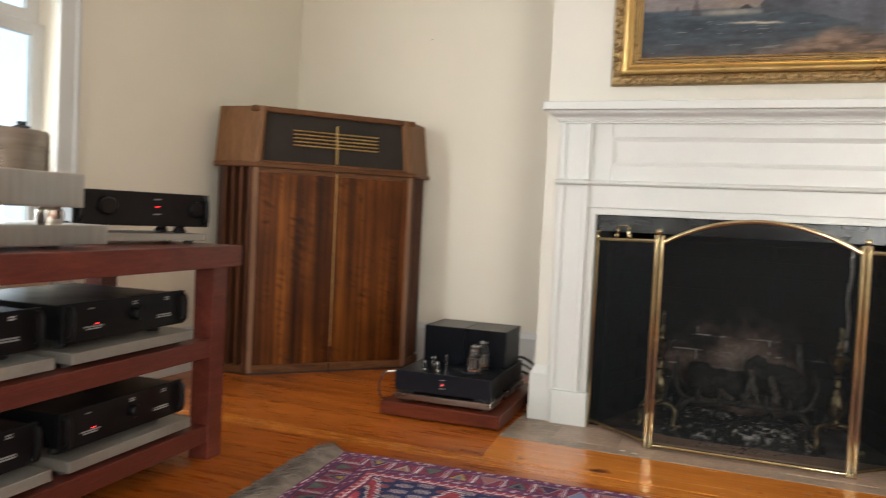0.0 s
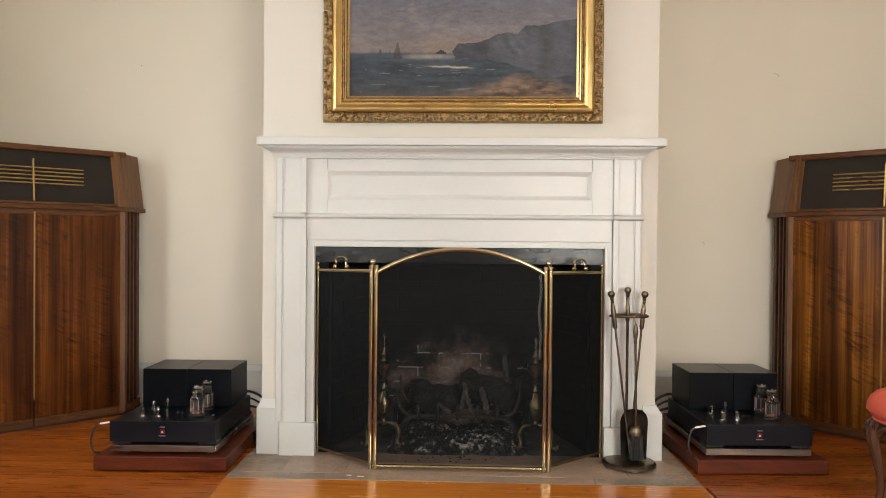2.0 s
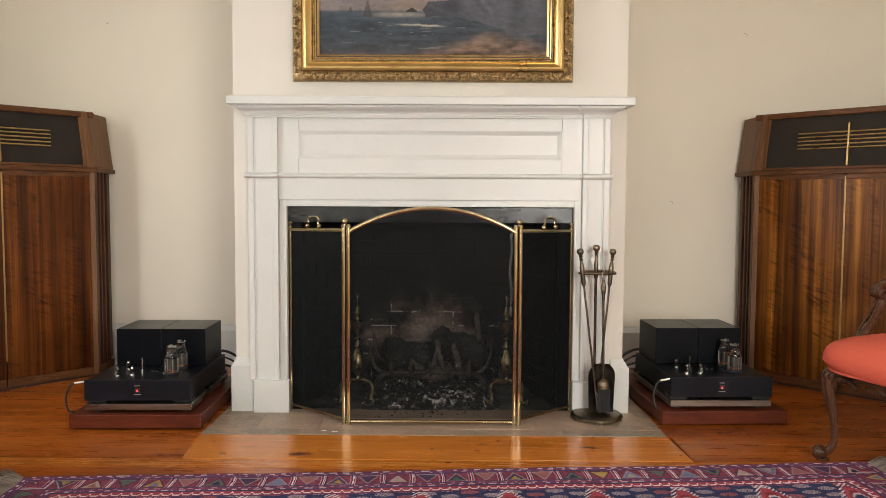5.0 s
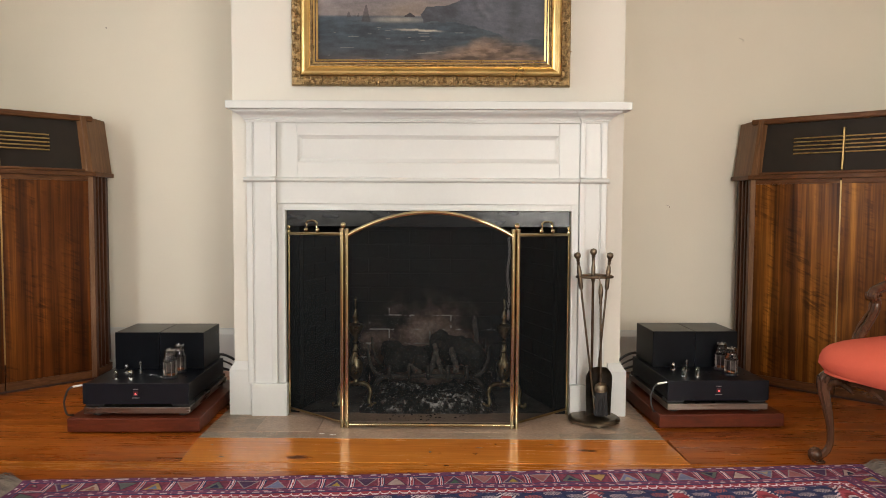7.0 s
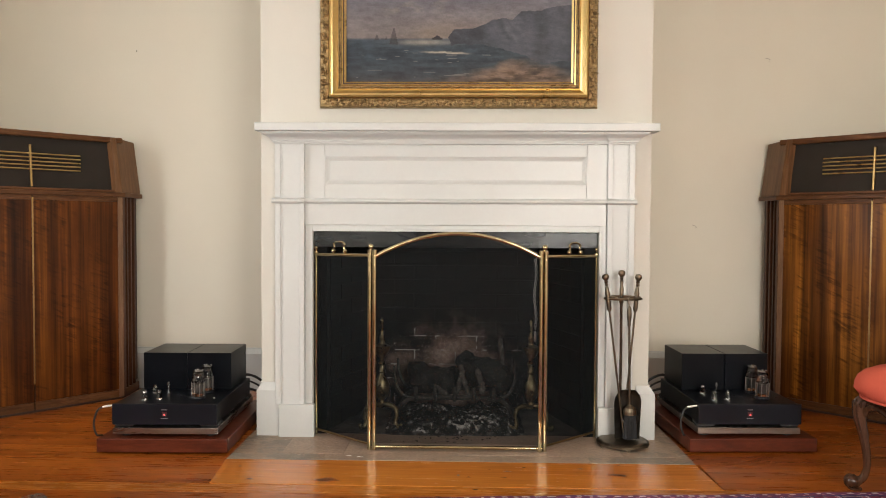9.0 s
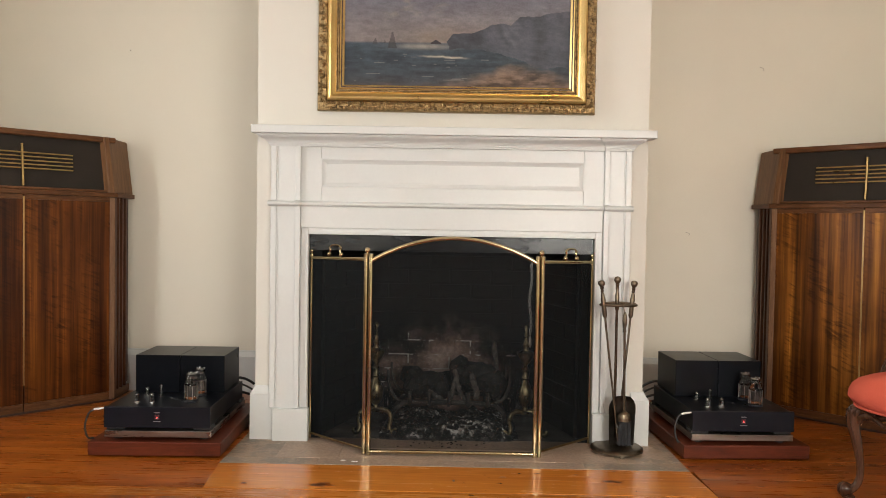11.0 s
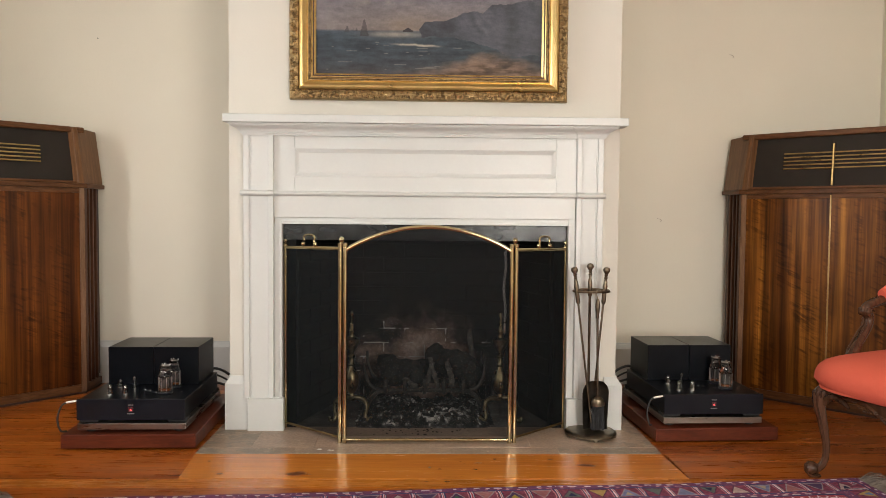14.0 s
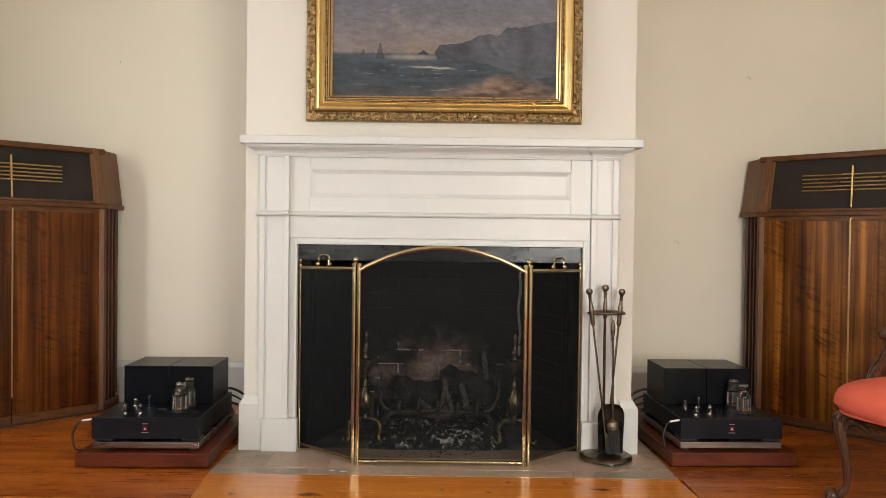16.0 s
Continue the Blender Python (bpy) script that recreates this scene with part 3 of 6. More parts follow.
# frieze: stiles and rails with hairline joints round a sunk panel; the lintel board stands a little proud
PX0, PX1, PZ0, PZ1 = -0.548, 0.545, 1.066, 1.183
part("stile", box(-0.757, PX0 - 0.0012, -0.0175, -0.0005, 1.0, 1.25, 0.0006), WHITE, mantel)
part("stile", box(PX1 + 0.0012, 0.7425, -0.0175, -0.0005, 1.0, 1.25, 0.0006), WHITE, mantel)
part("frieze_rail", box(PX0, PX1, -0.0172, -0.0005, 1.0, PZ0, 0.0006), WHITE, mantel)
part("frieze_rail", box(PX0, PX1, -0.0172, -0.0005, PZ1, 1.25, 0.0006), WHITE, mantel)
part("lintel_board", box(-0.6325, 0.6275, -0.0215, -0.0005, FZ + 0.0275, 0.9995, 0.0012), WHITE, mantel)
part("sunk_panel", box(PX0, PX1, -0.0098, -0.0008, PZ0, PZ1), WHITE, mantel)
part("panel_moulding", ring_frame(PX0 - 0.002, PX1 + 0.002, PZ0 - 0.002, PZ1 + 0.002, [(0, 0.0174), (0.003, 0.0180), (0.008, 0.0158), (0.013, 0.0130), (0.018, 0.0112), (0.021, 0.0100)]), WHITE, mantel)
for s, xo, xi in ((-1, 0.757, 0.6545), (1, 0.7425, 0.652)):
    # pilaster: a flat ground between a broad outer bead and a raised inner strip
    x0, x1 = sorted((s * xi, s * xo))
    part("pilaster", box(x0, x1, -0.0265, -0.012, 0.13, 1.25, 0.0015), WHITE, mantel)
    for z0, z1 in ((0.137, 0.985), (1.008, 1.246)):
        a0, a1 = sorted((s * xo, s * (xo - 0.024)))
        part("pilaster_bead", box(a0, a1, -0.0315, -0.0268, z0, z1, 0.0018), WHITE, mantel)
        a0, a1 = sorted((s * (xo - 0.0265), s * (xo - 0.0305)))
        part("pilaster_bead", box(a0, a1, -0.0290, -0.0262, z0, z1, 0.0010), WHITE, mantel)
        a0, a1 = sorted((s * xi, s * (xi - 0.022)))
        part("inner_strip", box(a0, a1, -0.0335, -0.0120, z0, z1, 0.0022), WHITE, mantel)
    a0, a1 = sorted((s * 0.6005, s * 0.6295))
    part("opening_casing", box(a0, a1, -0.0155, -0.0122, 0.137, FZ + 0.027, 0.0012), WHITE, mantel)
    a0, a1 = sorted((s * 0.6002, s * 0.6110))
    part("casing_bead", box(a0, a1, -0.0195, -0.0157, 0.137, FZ + 0.010, 0.0016), WHITE, mantel)
part("plinth_block", box(-0.7400, -0.5900, -0.046, -0.0125, 0, 0.137, 0.0025), WHITE, mantel)
part("plinth_block", box(0.5985, 0.7630, -0.046, -0.0125, 0, 0.137, 0.0025), WHITE, mantel)
part("opening_casing", box(-0.6002, 0.6002, -0.0155, -0.0122, FZ, FZ + 0.027, 0.0012), WHITE, mantel)
part("casing_bead", box(-0.6002, 0.6002, -0.0195, -0.0157, FZ, FZ + 0.010, 0.0016), WHITE, mantel)
# narrow moulding between frieze and lintel, breaking forward over the pilasters
prof = [(0.0, 0.984), (0.013, 0.986), (0.019, 0.991), (0.020, 0.997), (0.015, 1.003), (0.0, 1.006)]


def run_x(profile, x0, x1, y, bm=None):
    own = prism([(-d, z) for d, z in profile], x0, x1)
    moved(own, Matrix(((0, 0, 1, 0), (1, 0, 0, y), (0, 1, 0, 0), (0, 0, 0, 1))))
    return join(bm, own)


part("string_moulding", run_x(prof, -0.632, 0.629, -0.0178), WHITE, mantel)
part("string_moulding", run_x(prof, -0.767, -0.6325, -0.0300), WHITE, mantel)
part("string_moulding", run_x(prof, 0.6300, 0.7500, -0.0300), WHITE, mantel)
# crown under the shelf: two fillets and a slanting ogee with returned ends; one joint has opened by a hair
CROWN = [(0.003, 1.233), (0.004, 1.240), (0.009, 1.2405), (0.010, 1.2475), (0.0135, 1.248), (0.0150, 1.2515), (0.0200, 1.2570), (0.0290, 1.2620), (0.0390, 1.2665), (0.0450, 1.2715), (0.0460, 1.2745), (0.0500, 1.2750), (0.0500, 1.2792)]


def crown(left, right, y0):
    """left and right give the ends' x for each step that the moulding stands out."""
    bm = bmesh.new()
    rings = [[bm.verts.new(p) for p in ((left(d), -0.0005, z), (left(d), -y0 - d, z), (right(d), -y0 - d, z), (right(d), -0.0005, z))] for d, z in CROWN]
    for r0, r1 in zip(rings, rings[1:]):
        for k in range(4):
            bm.faces.new((r0[k], r0[(k + 1) % 4], r1[(k + 1) % 4], r1[k]))
    bm.faces.new(rings[0][::-1]), bm.faces.new(rings[-1])
    return bm


part("crown_moulding", crown(lambda d: -0.757 - d, lambda d: 0.6320 - 0.6 * d, 0.0325), WHITE, mantel)
part("crown_moulding", crown(lambda d: 0.6337 - 0.6 * d, lambda d: 0.7430 + d, 0.0335), WHITE, mantel)
part("mantel_shelf", box(-0.823, 0.826, -0.104, 0.0, 1.2795, 1.3120, 0.003), WHITE, mantel)

# ---- firebox ----
FB = 0.52
b = box(-0.6, -0.545, 0.012, 0.09, 0, 0.80, 0.002)
box(0.545, 0.6, 0.012, 0.09, 0, 0.80, 0.002, b)
setting("trim", b, SOOT, "sooty black masonry jambs of the fire opening")
b = box(-0.6, 0.6, 0.012, 0.09, 0.80, FZ, 0.002)
setting("trim", b, FACING, "black glossy painted masonry facing round the fire opening")
b = prism([(-0.6, 0.09), (-0.545, 0.09), (-0.40, FB), (-0.40, FB + 0.05), (-0.6, FB + 0.05)], 0, FZ)
prism([(0.6, 0.09), (0.545, 0.09), (0.40, FB), (0.40, FB + 0.05), (0.6, FB + 0.05)], 0, FZ, b)
box(-0.40, 0.40, FB, FB + 0.05, 0, FZ, bm=b)
box(-0.6, 0.6, 0.09, FB + 0.05, FZ - 0.012, FZ - 0.002, bm=b)
fireback = setting("wall_firebox", b, MORTAR, "sooty brick lining of the fireplace")
BW, BH, BJ = 0.195, 0.064, 0.006
shared = {}


def brick_mesh(w, mat):
    key = (round(w, 3), mat.name)
    if key not in shared:
        me = bpy.data.meshes.new("brick")
        bm = box(-w / 2, w / 2, -0.0030, 0.0, 0, BH, 0.002, seg=1)
        bm.to_mesh(me)
        bm.free()
        me.materials.append(mat)
        shared[key] = me
    return shared[key]


rng = random.Random(4)
for row in range(12):
    z = 0.004 + row * (BH + BJ)
    x = -0.40 + (0 if row % 2 else -BW / 2)
    while x < 0.40:
        a, c = max(x, -0.398), min(x + BW, 0.398)
        if c - a > 0.03:
            o = part("brick", brick_mesh(c - a, FIREBRICK), None, fireback)
            o.matrix_basis = pose((a + c) / 2, FB - rng.uniform(0, 0.002), z, 0, 0, rng.uniform(-0.8, 0.8))
        x += BW + BJ
    for s in (-1, 1):
        d = Vector((s * 0.40, FB, 0)) - Vector((s * 0.545, 0.09, 0))
        length, u = d.length, 0.0 if row % 2 else -0.10
        ang = math.degrees(math.atan2(d.y, d.x))
        while u < length - 0.02:
            u0 = max(u, 0.0)
            w = min(u + BW, length) - u0
            p = Vector((s * 0.545, 0.09, 0)) + d.normalized() * (u0 + w / 2)
            o = part("brick", brick_mesh(w, SOOT), None, fireback)
            o.matrix_basis = pose(p.x, p.y, z, 0, 0, ang if s < 0 else ang + 180)
            u += BW + BJ

# ---- hearth ----
HX0, HX1, HY = -0.868, 0.912, -0.345
hearth = setting("hearth", box(HX0, HX1, HY, FB, -0.05, -0.0015), SLATE, "flush grey slate hearth before the fireplace")
HM = -0.265  # joint between the back slabs and the narrow front ones
back_cuts = [HX0, -0.675, -0.43, 0.02, 0.42, 0.66, HX1]
front_cuts = [HX0, -0.50, 0.10, 0.52, HX1]
for row, (y0, y1) in ((back_cuts, (HM + 0.0004, 0.02)), (front_cuts, (HY + 0.002, HM - 0.0004))):
    for i, (a, c) in enumerate(zip(row, row[1:])):
        m = SLATE_GREEN if (row is back_cuts and i in (0, 5)) or (row is front_cuts and i in (0, 3)) else SLATE
        part("slab", box(a + 0.0002, c - 0.0002, y0, y1, -0.004, 0.0005 + 0.0009 * (i % 2), 0.001), m, hearth)
part("slab", box(-0.59, 0.59, 0.023, FB - 0.014, -0.004, 0.001, 0.001), ASHFLOOR, hearth)
for x, y, r in ((-0.405, -0.292, 0.011), (-0.365, -0.303, 0.008), (-0.352, -0.306, 0.005)):
    part("plaster_fleck", moved(ball((0, 0, 0), 1.0, None, 7), Matrix.Translation((x, y, 0.002)) @ Matrix.Diagonal((r, r * 0.55, 0.0018, 1))), WHITEPLASTIC, hearth)

# ---- fire screen ----
scr = thing("fire_screen", "three-panel arched brass fire screen with black wire mesh", "fire screen")
SX0, SX1, SY, SZ = -0.326, 0.349, -0.215, 0.785
SW0, SW1, SYB = -0.588, 0.592, 0.002


def arch_z(x):
    u = (x - (SX0 + SX1) / 2) / ((SX1 - SX0) / 2)
    return 0.763 + 0.100 * (1 - u * u) ** 0.97 if abs(u) < 1 else 0.763


xs = [float(x) for x in np.linspace(SX0 + 0.012, SX1 - 0.012, 41)]
b = bmesh.new()
lo = [b.verts.new((x, SY, 0.03)) for x in xs]
hi = [b.verts.new((x, SY, arch_z(x))) for x in xs]
for i in range(40):
    b.faces.new((lo[i], lo[i + 1], hi[i + 1], hi[i]))
part("centre_mesh", b, MESH, scr, "fine black wire mesh")
part("arch_rail", tube([(x, SY, arch_z(x)) for x in xs], 0.0085, 10, 1), BRASS, scr, smooth=True)
part("bottom_rail", tube([(SX0, SY, 0.016), (SX1, SY, 0.016)], 0.007, 10, 1), BRASS, scr, smooth=True)
for s, px, wx in ((-1, SX0, SW0), (1, SX1, SW1)):
    for k, (dx, dy) in enumerate(((0.0095, -0.002), (-0.0095, 0.004))):
        x, y = px - s * dx * 1.0 if k == 0 else px - s * dx, SY + dy
        part("post", lathe([(0.0086, 0.004), (0.0086, SZ), (0.0105, SZ + 0.001), (0.011, SZ + 0.012), (0.004, SZ + 0.014)], 14, None, (x, y, 0)), BRASS, scr, smooth=True)
    part("finial", ball((px + s * 0.004, SY, SZ + 0.026), 0.0115, lathe([(0.005, SZ + 0.01), (0.005, SZ + 0.02)], 10, None, (px + s * 0.004, SY, 0))), BRASS, scr, smooth=True)
    A, B = Vector((px + s * 0.012, SY + 0.006, 0)), Vector((wx, SYB, 0))
    z1 = Vector((0, 0, 1))
    part("wing_rail", tube([A + 0.775 * z1, B + 0.770 * z1], 0.0075, 10, 1), BRASS, scr, smooth=True)
    part("wing_foot_rail", tube([A + 0.025 * z1, B + 0.025 * z1], 0.005, 10, 1), OLDBRASS, scr, smooth=True)
    part("wing_post", lathe([(0.0055, 0.004), (0.0055, 0.772), (0.009, 0.774), (0.009, 0.784), (0.004, 0.787), (0.004, 0.79)], 12, None, B), BRASS, scr, smooth=True)
    part("finial", ball(B + 0.797 * z1, 0.009), BRASS, scr, smooth=True)
    b = bmesh.new()
    b.faces.new([b.verts.new(v) for v in (A + 0.028 * z1, B + 0.028 * z1, B + 0.768 * z1, A + 0.773 * z1)])
    part("wing_mesh", b, MESH_DENSE, scr, "fine black wire mesh")
    # carrying handle: two balls and a curled bail
    C, d = A.lerp(B, 0.55) + 0.776 * z1, (B - A).normalized()
    h = part("handle", tube([C - 0.036 * d + 0.012 * z1, C - 0.030 * d + 0.030 * z1, C - 0.034 * d + 0.040 * z1, C - 0.017 * d + 0.049 * z1, C + 0.017 * d + 0.049 * z1, C + 0.034 * d + 0.040 * z1,
                             C + 0.030 * d + 0.030 * z1, C + 0.036 * d + 0.012 * z1], 0.0042, 8, 5), BRASS, scr, smooth=True)
    for q in (-0.036, 0.036):
        part("handle_ball", ball(C + q * d + 0.012 * z1, 0.0095), BRASS, h, smooth=True)

# ---- inside the fireplace ----


def andiron(x, y, name="andiron"):
    ob = thing(name, "tarnished brass andiron with turned shaft and curved feet", "andiron", "pair of andirons", pose(x, y, 0.001))
    rows = [(0.0, 0.118), (0.030, 0.12), (0.032, 0.128), (0.014, 0.135), (0.012, 0.148), (0.026, 0.165), (0.034, 0.195), (0.033, 0.225), (0.018, 0.262), (0.012, 0.275), (0.017, 0.283),
            (0.012, 0.291), (0.012, 0.315), (0.018, 0.322), (0.011, 0.330), (0.011, 0.345), (0.024, 0.362), (0.037, 0.392), (0.037, 0.402), (0.014, 0.412), (0.010, 0.428), (0.015, 0.440),
            (0.008, 0.452), (0.006, 0.49), (0.0075, 0.52), (0.0, 0.535)]
    part("shaft", lathe([(r * 1.0, 0.95 * z - 0.02) for r, z in rows], 20), TARNISH, ob, smooth=True)
    for s in (-1, 1):
        part("leg", tube([(0, 0, 0.098), (s * 0.036, -0.02, 0.104), (s * 0.062, -0.035, 0.094), (s * 0.070, -0.040, 0.064), (s * 0.064, -0.045, 0.034), (s * 0.072, -0.05, 0.015), (s * 0.088, -0.052, 0.016), (s * 0.090, -0.052, 0.030)],
                         [0.0125, 0.0115, 0.0105, 0.0095, 0.0095, 0.012, 0.010, 0.006], 10), TARNISH, ob, smooth=True)
        part("foot", ball((s * 0.082, -0.052, 0.0130), 0.0130), TARNISH, ob, smooth=True)
    part("billet_bar", box(-0.009, 0.009, 0.0, 0.33, 0.085, 0.105, 0.002), IRON, ob)
    part("rear_foot", box(-0.009, 0.009, 0.31, 0.33, 0, 0.085, 0.002), IRON, ob)
    return ob


andiron(-0.322, 0.128)
andiron(0.334, 0.128)
grate = thing("fire_grate", "dark cast-iron grate holding burnt logs", "grate")
for z, y in ((0.135, 0.12), (0.115, 0.40)):
    part("cross_bar", tube([(-0.28, y + 0.02, z - 0.115), (-0.22, y, z - 0.02), (-0.15, y, z), (0.15, y, z), (0.22, y, z - 0.02), (0.28, y + 0.02, z - 0.115)], 0.010, 8), IRON, grate, smooth=True)
for x in np.linspace(-0.17, 0.17, 5):
    part("grate_bar", tube([(x, 0.09, 0.19), (x, 0.10, 0.14), (x, 0.16, 0.122), (x, 0.40, 0.122), (x, 0.43, 0.19)], 0.009, 6), IRON, grate, smooth=True)


def log(name, a, c, r, seed, label):
    n = 14
    a, c = Vector(a), Vector(c)
    pts = [a.lerp(c, i / n) + 0.4 * r * Vector((noise.noise((i * 0.3, seed, 0)), noise.noise((i * 0.3, seed, 5)), noise.noise((i * 0.3, seed, 9)))) for i in range(n + 1)]
    bm = tube(pts, [r * 0.55] + [r] * (n - 1) + [r * 0.5], 12, 2)
    for v in bm.verts:
        k = noise.noise(v.co * 22 + Vector((seed, 0, 0)))
        v.co += 0.016 * k * Vector((0, -0.6, 1)) + 0.006 * noise.noise(v.co * 70) * Vector((1, 1, 1))
    return tagged(part(name, bm, CHAR if r > 0.02 else PALESTICK, None, smooth=False), label, "log", "burnt logs")


for s in (-1, 1):
    # bowed end bars that keep the logs in
    for y in (0.13, 0.33):
        part("end_bar", tube([(s * 0.17, y, 0.125), (s * 0.235, y, 0.15), (s * 0.265, y + 0.01, 0.21), (s * 0.27, y + 0.02, 0.27)], [0.008, 0.008, 0.007, 0.006], 6), IRON, grate, smooth=True)


log("burnt_log", (-0.20, 0.27, 0.195), (-0.01, 0.24, 0.19), 0.058, 3, "short charred log lying in the grate")
log("burnt_log", (0.02, 0.34, 0.255), (0.24, 0.22, 0.195), 0.058, 7, "long charred log leaning across the grate")
log("burnt_log", (-0.10, 0.36, 0.17), (0.16, 0.38, 0.18), 0.045, 12, "thin charred log at the back of the grate")
log("kindling_stick", (0.00, 0.16, 0.12), (0.05, 0.30, 0.27), 0.011, 22, "pale burnt stick standing against a log")
log("kindling_stick", (0.065, 0.15, 0.13), (0.02, 0.25, 0.26), 0.010, 25, "pale burnt stick standing against a log")
log("kindling_stick", (0.13, 0.17, 0.14), (0.10, 0.20, 0.25), 0.012, 31, "pale burnt stick standing against a log")
log("kindling_stick", (-0.03, 0.17, 0.13), (-0.09, 0.21, 0.17), 0.012, 35, "pale burnt stick lying on the grate")
log("kindling_stick", (0.235, 0.36, 0.10), (0.215, 0.44, 0.36), 0.012, 41, "pale burnt stick leaning on the fireback")
us, vs = np.linspace(-0.31, 0.31, 230), np.linspace(-0.0, 0.46, 160)


def ash_place(u, v):
    edge = np.clip(1 - (u / 0.31) ** 4, 0, 1) * np.clip((v + 0.0) / 0.10, 0, 1) ** 0.7 * np.clip((0.46 - v) / 0.05, 0, 1)
    h = (0.060 * clouds(u * 9 + 5, v * 9, 3) + 0.040 * clouds(u * 34, v * 34, 8) ** 2) * edge
    return u, v, h - 0.002 * (1 - edge)


def ash_colour(u, v):
    """Black cinders with grey flakes; white ash in a heap before the middle."""
    lump, fine, mid = clouds(u * 42, v * 30, 12, 3), clouds(u * 150, v * 110, 22, 2), clouds(u * 13, v * 13, 2)
    heap = np.exp(-((u - 0.085) / 0.075) ** 2 - ((v - 0.085) / 0.05) ** 2)
    k = 0.62 * lump + 0.26 * fine + 0.30 * mid + 0.44 * heap * mid
    g = np.interp(k, [0.46, 0.58, 0.65, 0.72, 0.80], [0.014, 0.032, 0.075, 0.17, 0.62])
    return np.stack([g * 1.02, g, g * 0.96], -1)


ash = tagged(thing("ash_bed"), "bed of grey and white wood ash under the grate", "ash", kind="stuff")
ASHCOL = painted("ash_grey", 0.95, 0, 0.8, 260.0, 0.003)
sheet("ash", us, vs, ash_place, ash_colour, ASHCOL, ash)
rng = random.Random(17)
for name, mat, count, big in (("cinders", CHAR, 170, 0.017), ("ash_flakes", ASH, 70, 0.008)):
    bm = bmesh.new()
    for i in range(count):
        x, y = (rng.gauss(0.085, 0.06), rng.uniform(0.03, 0.15)) if mat is ASH else (rng.gauss(0.0, 0.14), rng.uniform(0.02, 0.22) if i % 3 else rng.uniform(-0.10, 0.04))
        if abs(x) > 0.28:
            continue
        r = big * (rng.uniform(0.4, 1.0) if y > 0.04 else rng.uniform(0.12, 0.35))
        own = box(-r, r, -r * 0.6, r * 0.6, -r * 0.5, r * 0.5, r * 0.2, seg=1)
        for v in own.verts:
            v.co *= rng.uniform(0.65, 1.15)
        z = float(ash_place(np.array([x]), np.array([y]))[2][0])
        moved(own, Matrix.Translation((x, y, max(z, 0) + r * 0.3)) @ Matrix.Rotation(rng.uniform(0, 6), 4, "Z") @ Matrix.Rotation(rng.uniform(-0.6, 0.6), 4, "X"))
        join(bm, own)
    part(name, bm, mat, ash, kind="stuff")
chain = thing("damper_chain", "thin metal damper chain hanging in the fireplace", "chain")
part("hook", tube([(0.352, 0.13, 0.78), (0.352, 0.13, 0.762), (0.356, 0.13, 0.752), (0.350, 0.13, 0.748)], 0.002, 6), SILVER, chain, smooth=True)
ring = [(0.0055 * math.cos(a), 0, 0.008 * math.sin(a)) for a in np.linspace(0, 2 * math.pi, 13)]
link_mesh = bpy.data.meshes.new("link")
bm = tube(ring, 0.0016, 5, 1, closed=True)
bm.to_mesh(link_mesh)
bm.free()
link_mesh.materials.append(SILVER)
for i in range(24):
    part("link", link_mesh, None, chain, m=pose(0.351 + 0.004 * math.sin(i * 0.4), 0.13, 0.742 - i * 0.0128, 0, 0, 90 * (i % 2) + 20))
part("pull", lathe([(0.003, 0.385), (0.006, 0.395), (0.006, 0.425), (0.002, 0.435)], 8, None, (0.352, 0.13, 0)), SILVER, chain, smooth=True)

# ---- fireplace tools ----
TX, TY = 0.690, -0.100
tools = thing("fireplace_tool_set", "dark bronze fireplace tool stand with shovel, brush and poker", "fireplace tools")
part("base", lathe([(0.0, 0.006), (0.098, 0.006), (0.106, 0.010), (0.106, 0.018), (0.098, 0.024), (0.090, 0.026), (0.020, 0.034), (0.0, 0.036)], 36, None, (TX, TY, 0)), BRONZE, tools, smooth=True)
for a in (200, 270, 340, 90):
    part("foot", box(TX + 0.094 * math.cos(radians(a)) - 0.008, TX + 0.094 * math.cos(radians(a)) + 0.008, TY + 0.094 * math.sin(radians(a)) - 0.008, TY + 0.094 * math.sin(radians(a)) + 0.008, 0.001, 0.008, 0.002), BRONZE, tools)
knob = [(0.0045, -0.028), (0.008, -0.022), (0.005, -0.016), (0.009, -0.010), (0.006, -0.006), (0.0135, 0.004), (0.0145, 0.011), (0.011, 0.020), (0.0, 0.024)]
grip = [(0.006, -0.13), (0.0095, -0.12), (0.0085, -0.07), (0.0105, -0.055), (0.0075, -0.045), (0.0085, -0.04), (0.0045, -0.028)]
part("pole", lathe([(0.0055, 0.03), (0.0055, 0.58), (0.0085, 0.585), (0.0085, 0.64), (0.005, 0.66), (0.0075, 0.668), (0.005, 0.675)], 12, None, (TX - 0.012, TY, 0)), BRONZE, tools, smooth=True)
part("pole_knob", lathe(knob, 14, None, (TX - 0.012, TY, 0.695)), BRONZE, tools, smooth=True)
th = np.linspace(0, 2 * math.pi, 33)
part("tool_ring", tube([(TX - 0.006 + 0.073 * math.cos(a), TY + 0.034 * math.sin(a), 0.602) for a in th], 0.0055, 8, 1, closed=True), BRONZE, tools, smooth=True)
part("ring_arm", tube([(TX - 0.075, TY, 0.606), (TX - 0.012, TY, 0.612), (TX + 0.065, TY, 0.606)], 0.0045, 8, 4), BRONZE, tools, smooth=True)


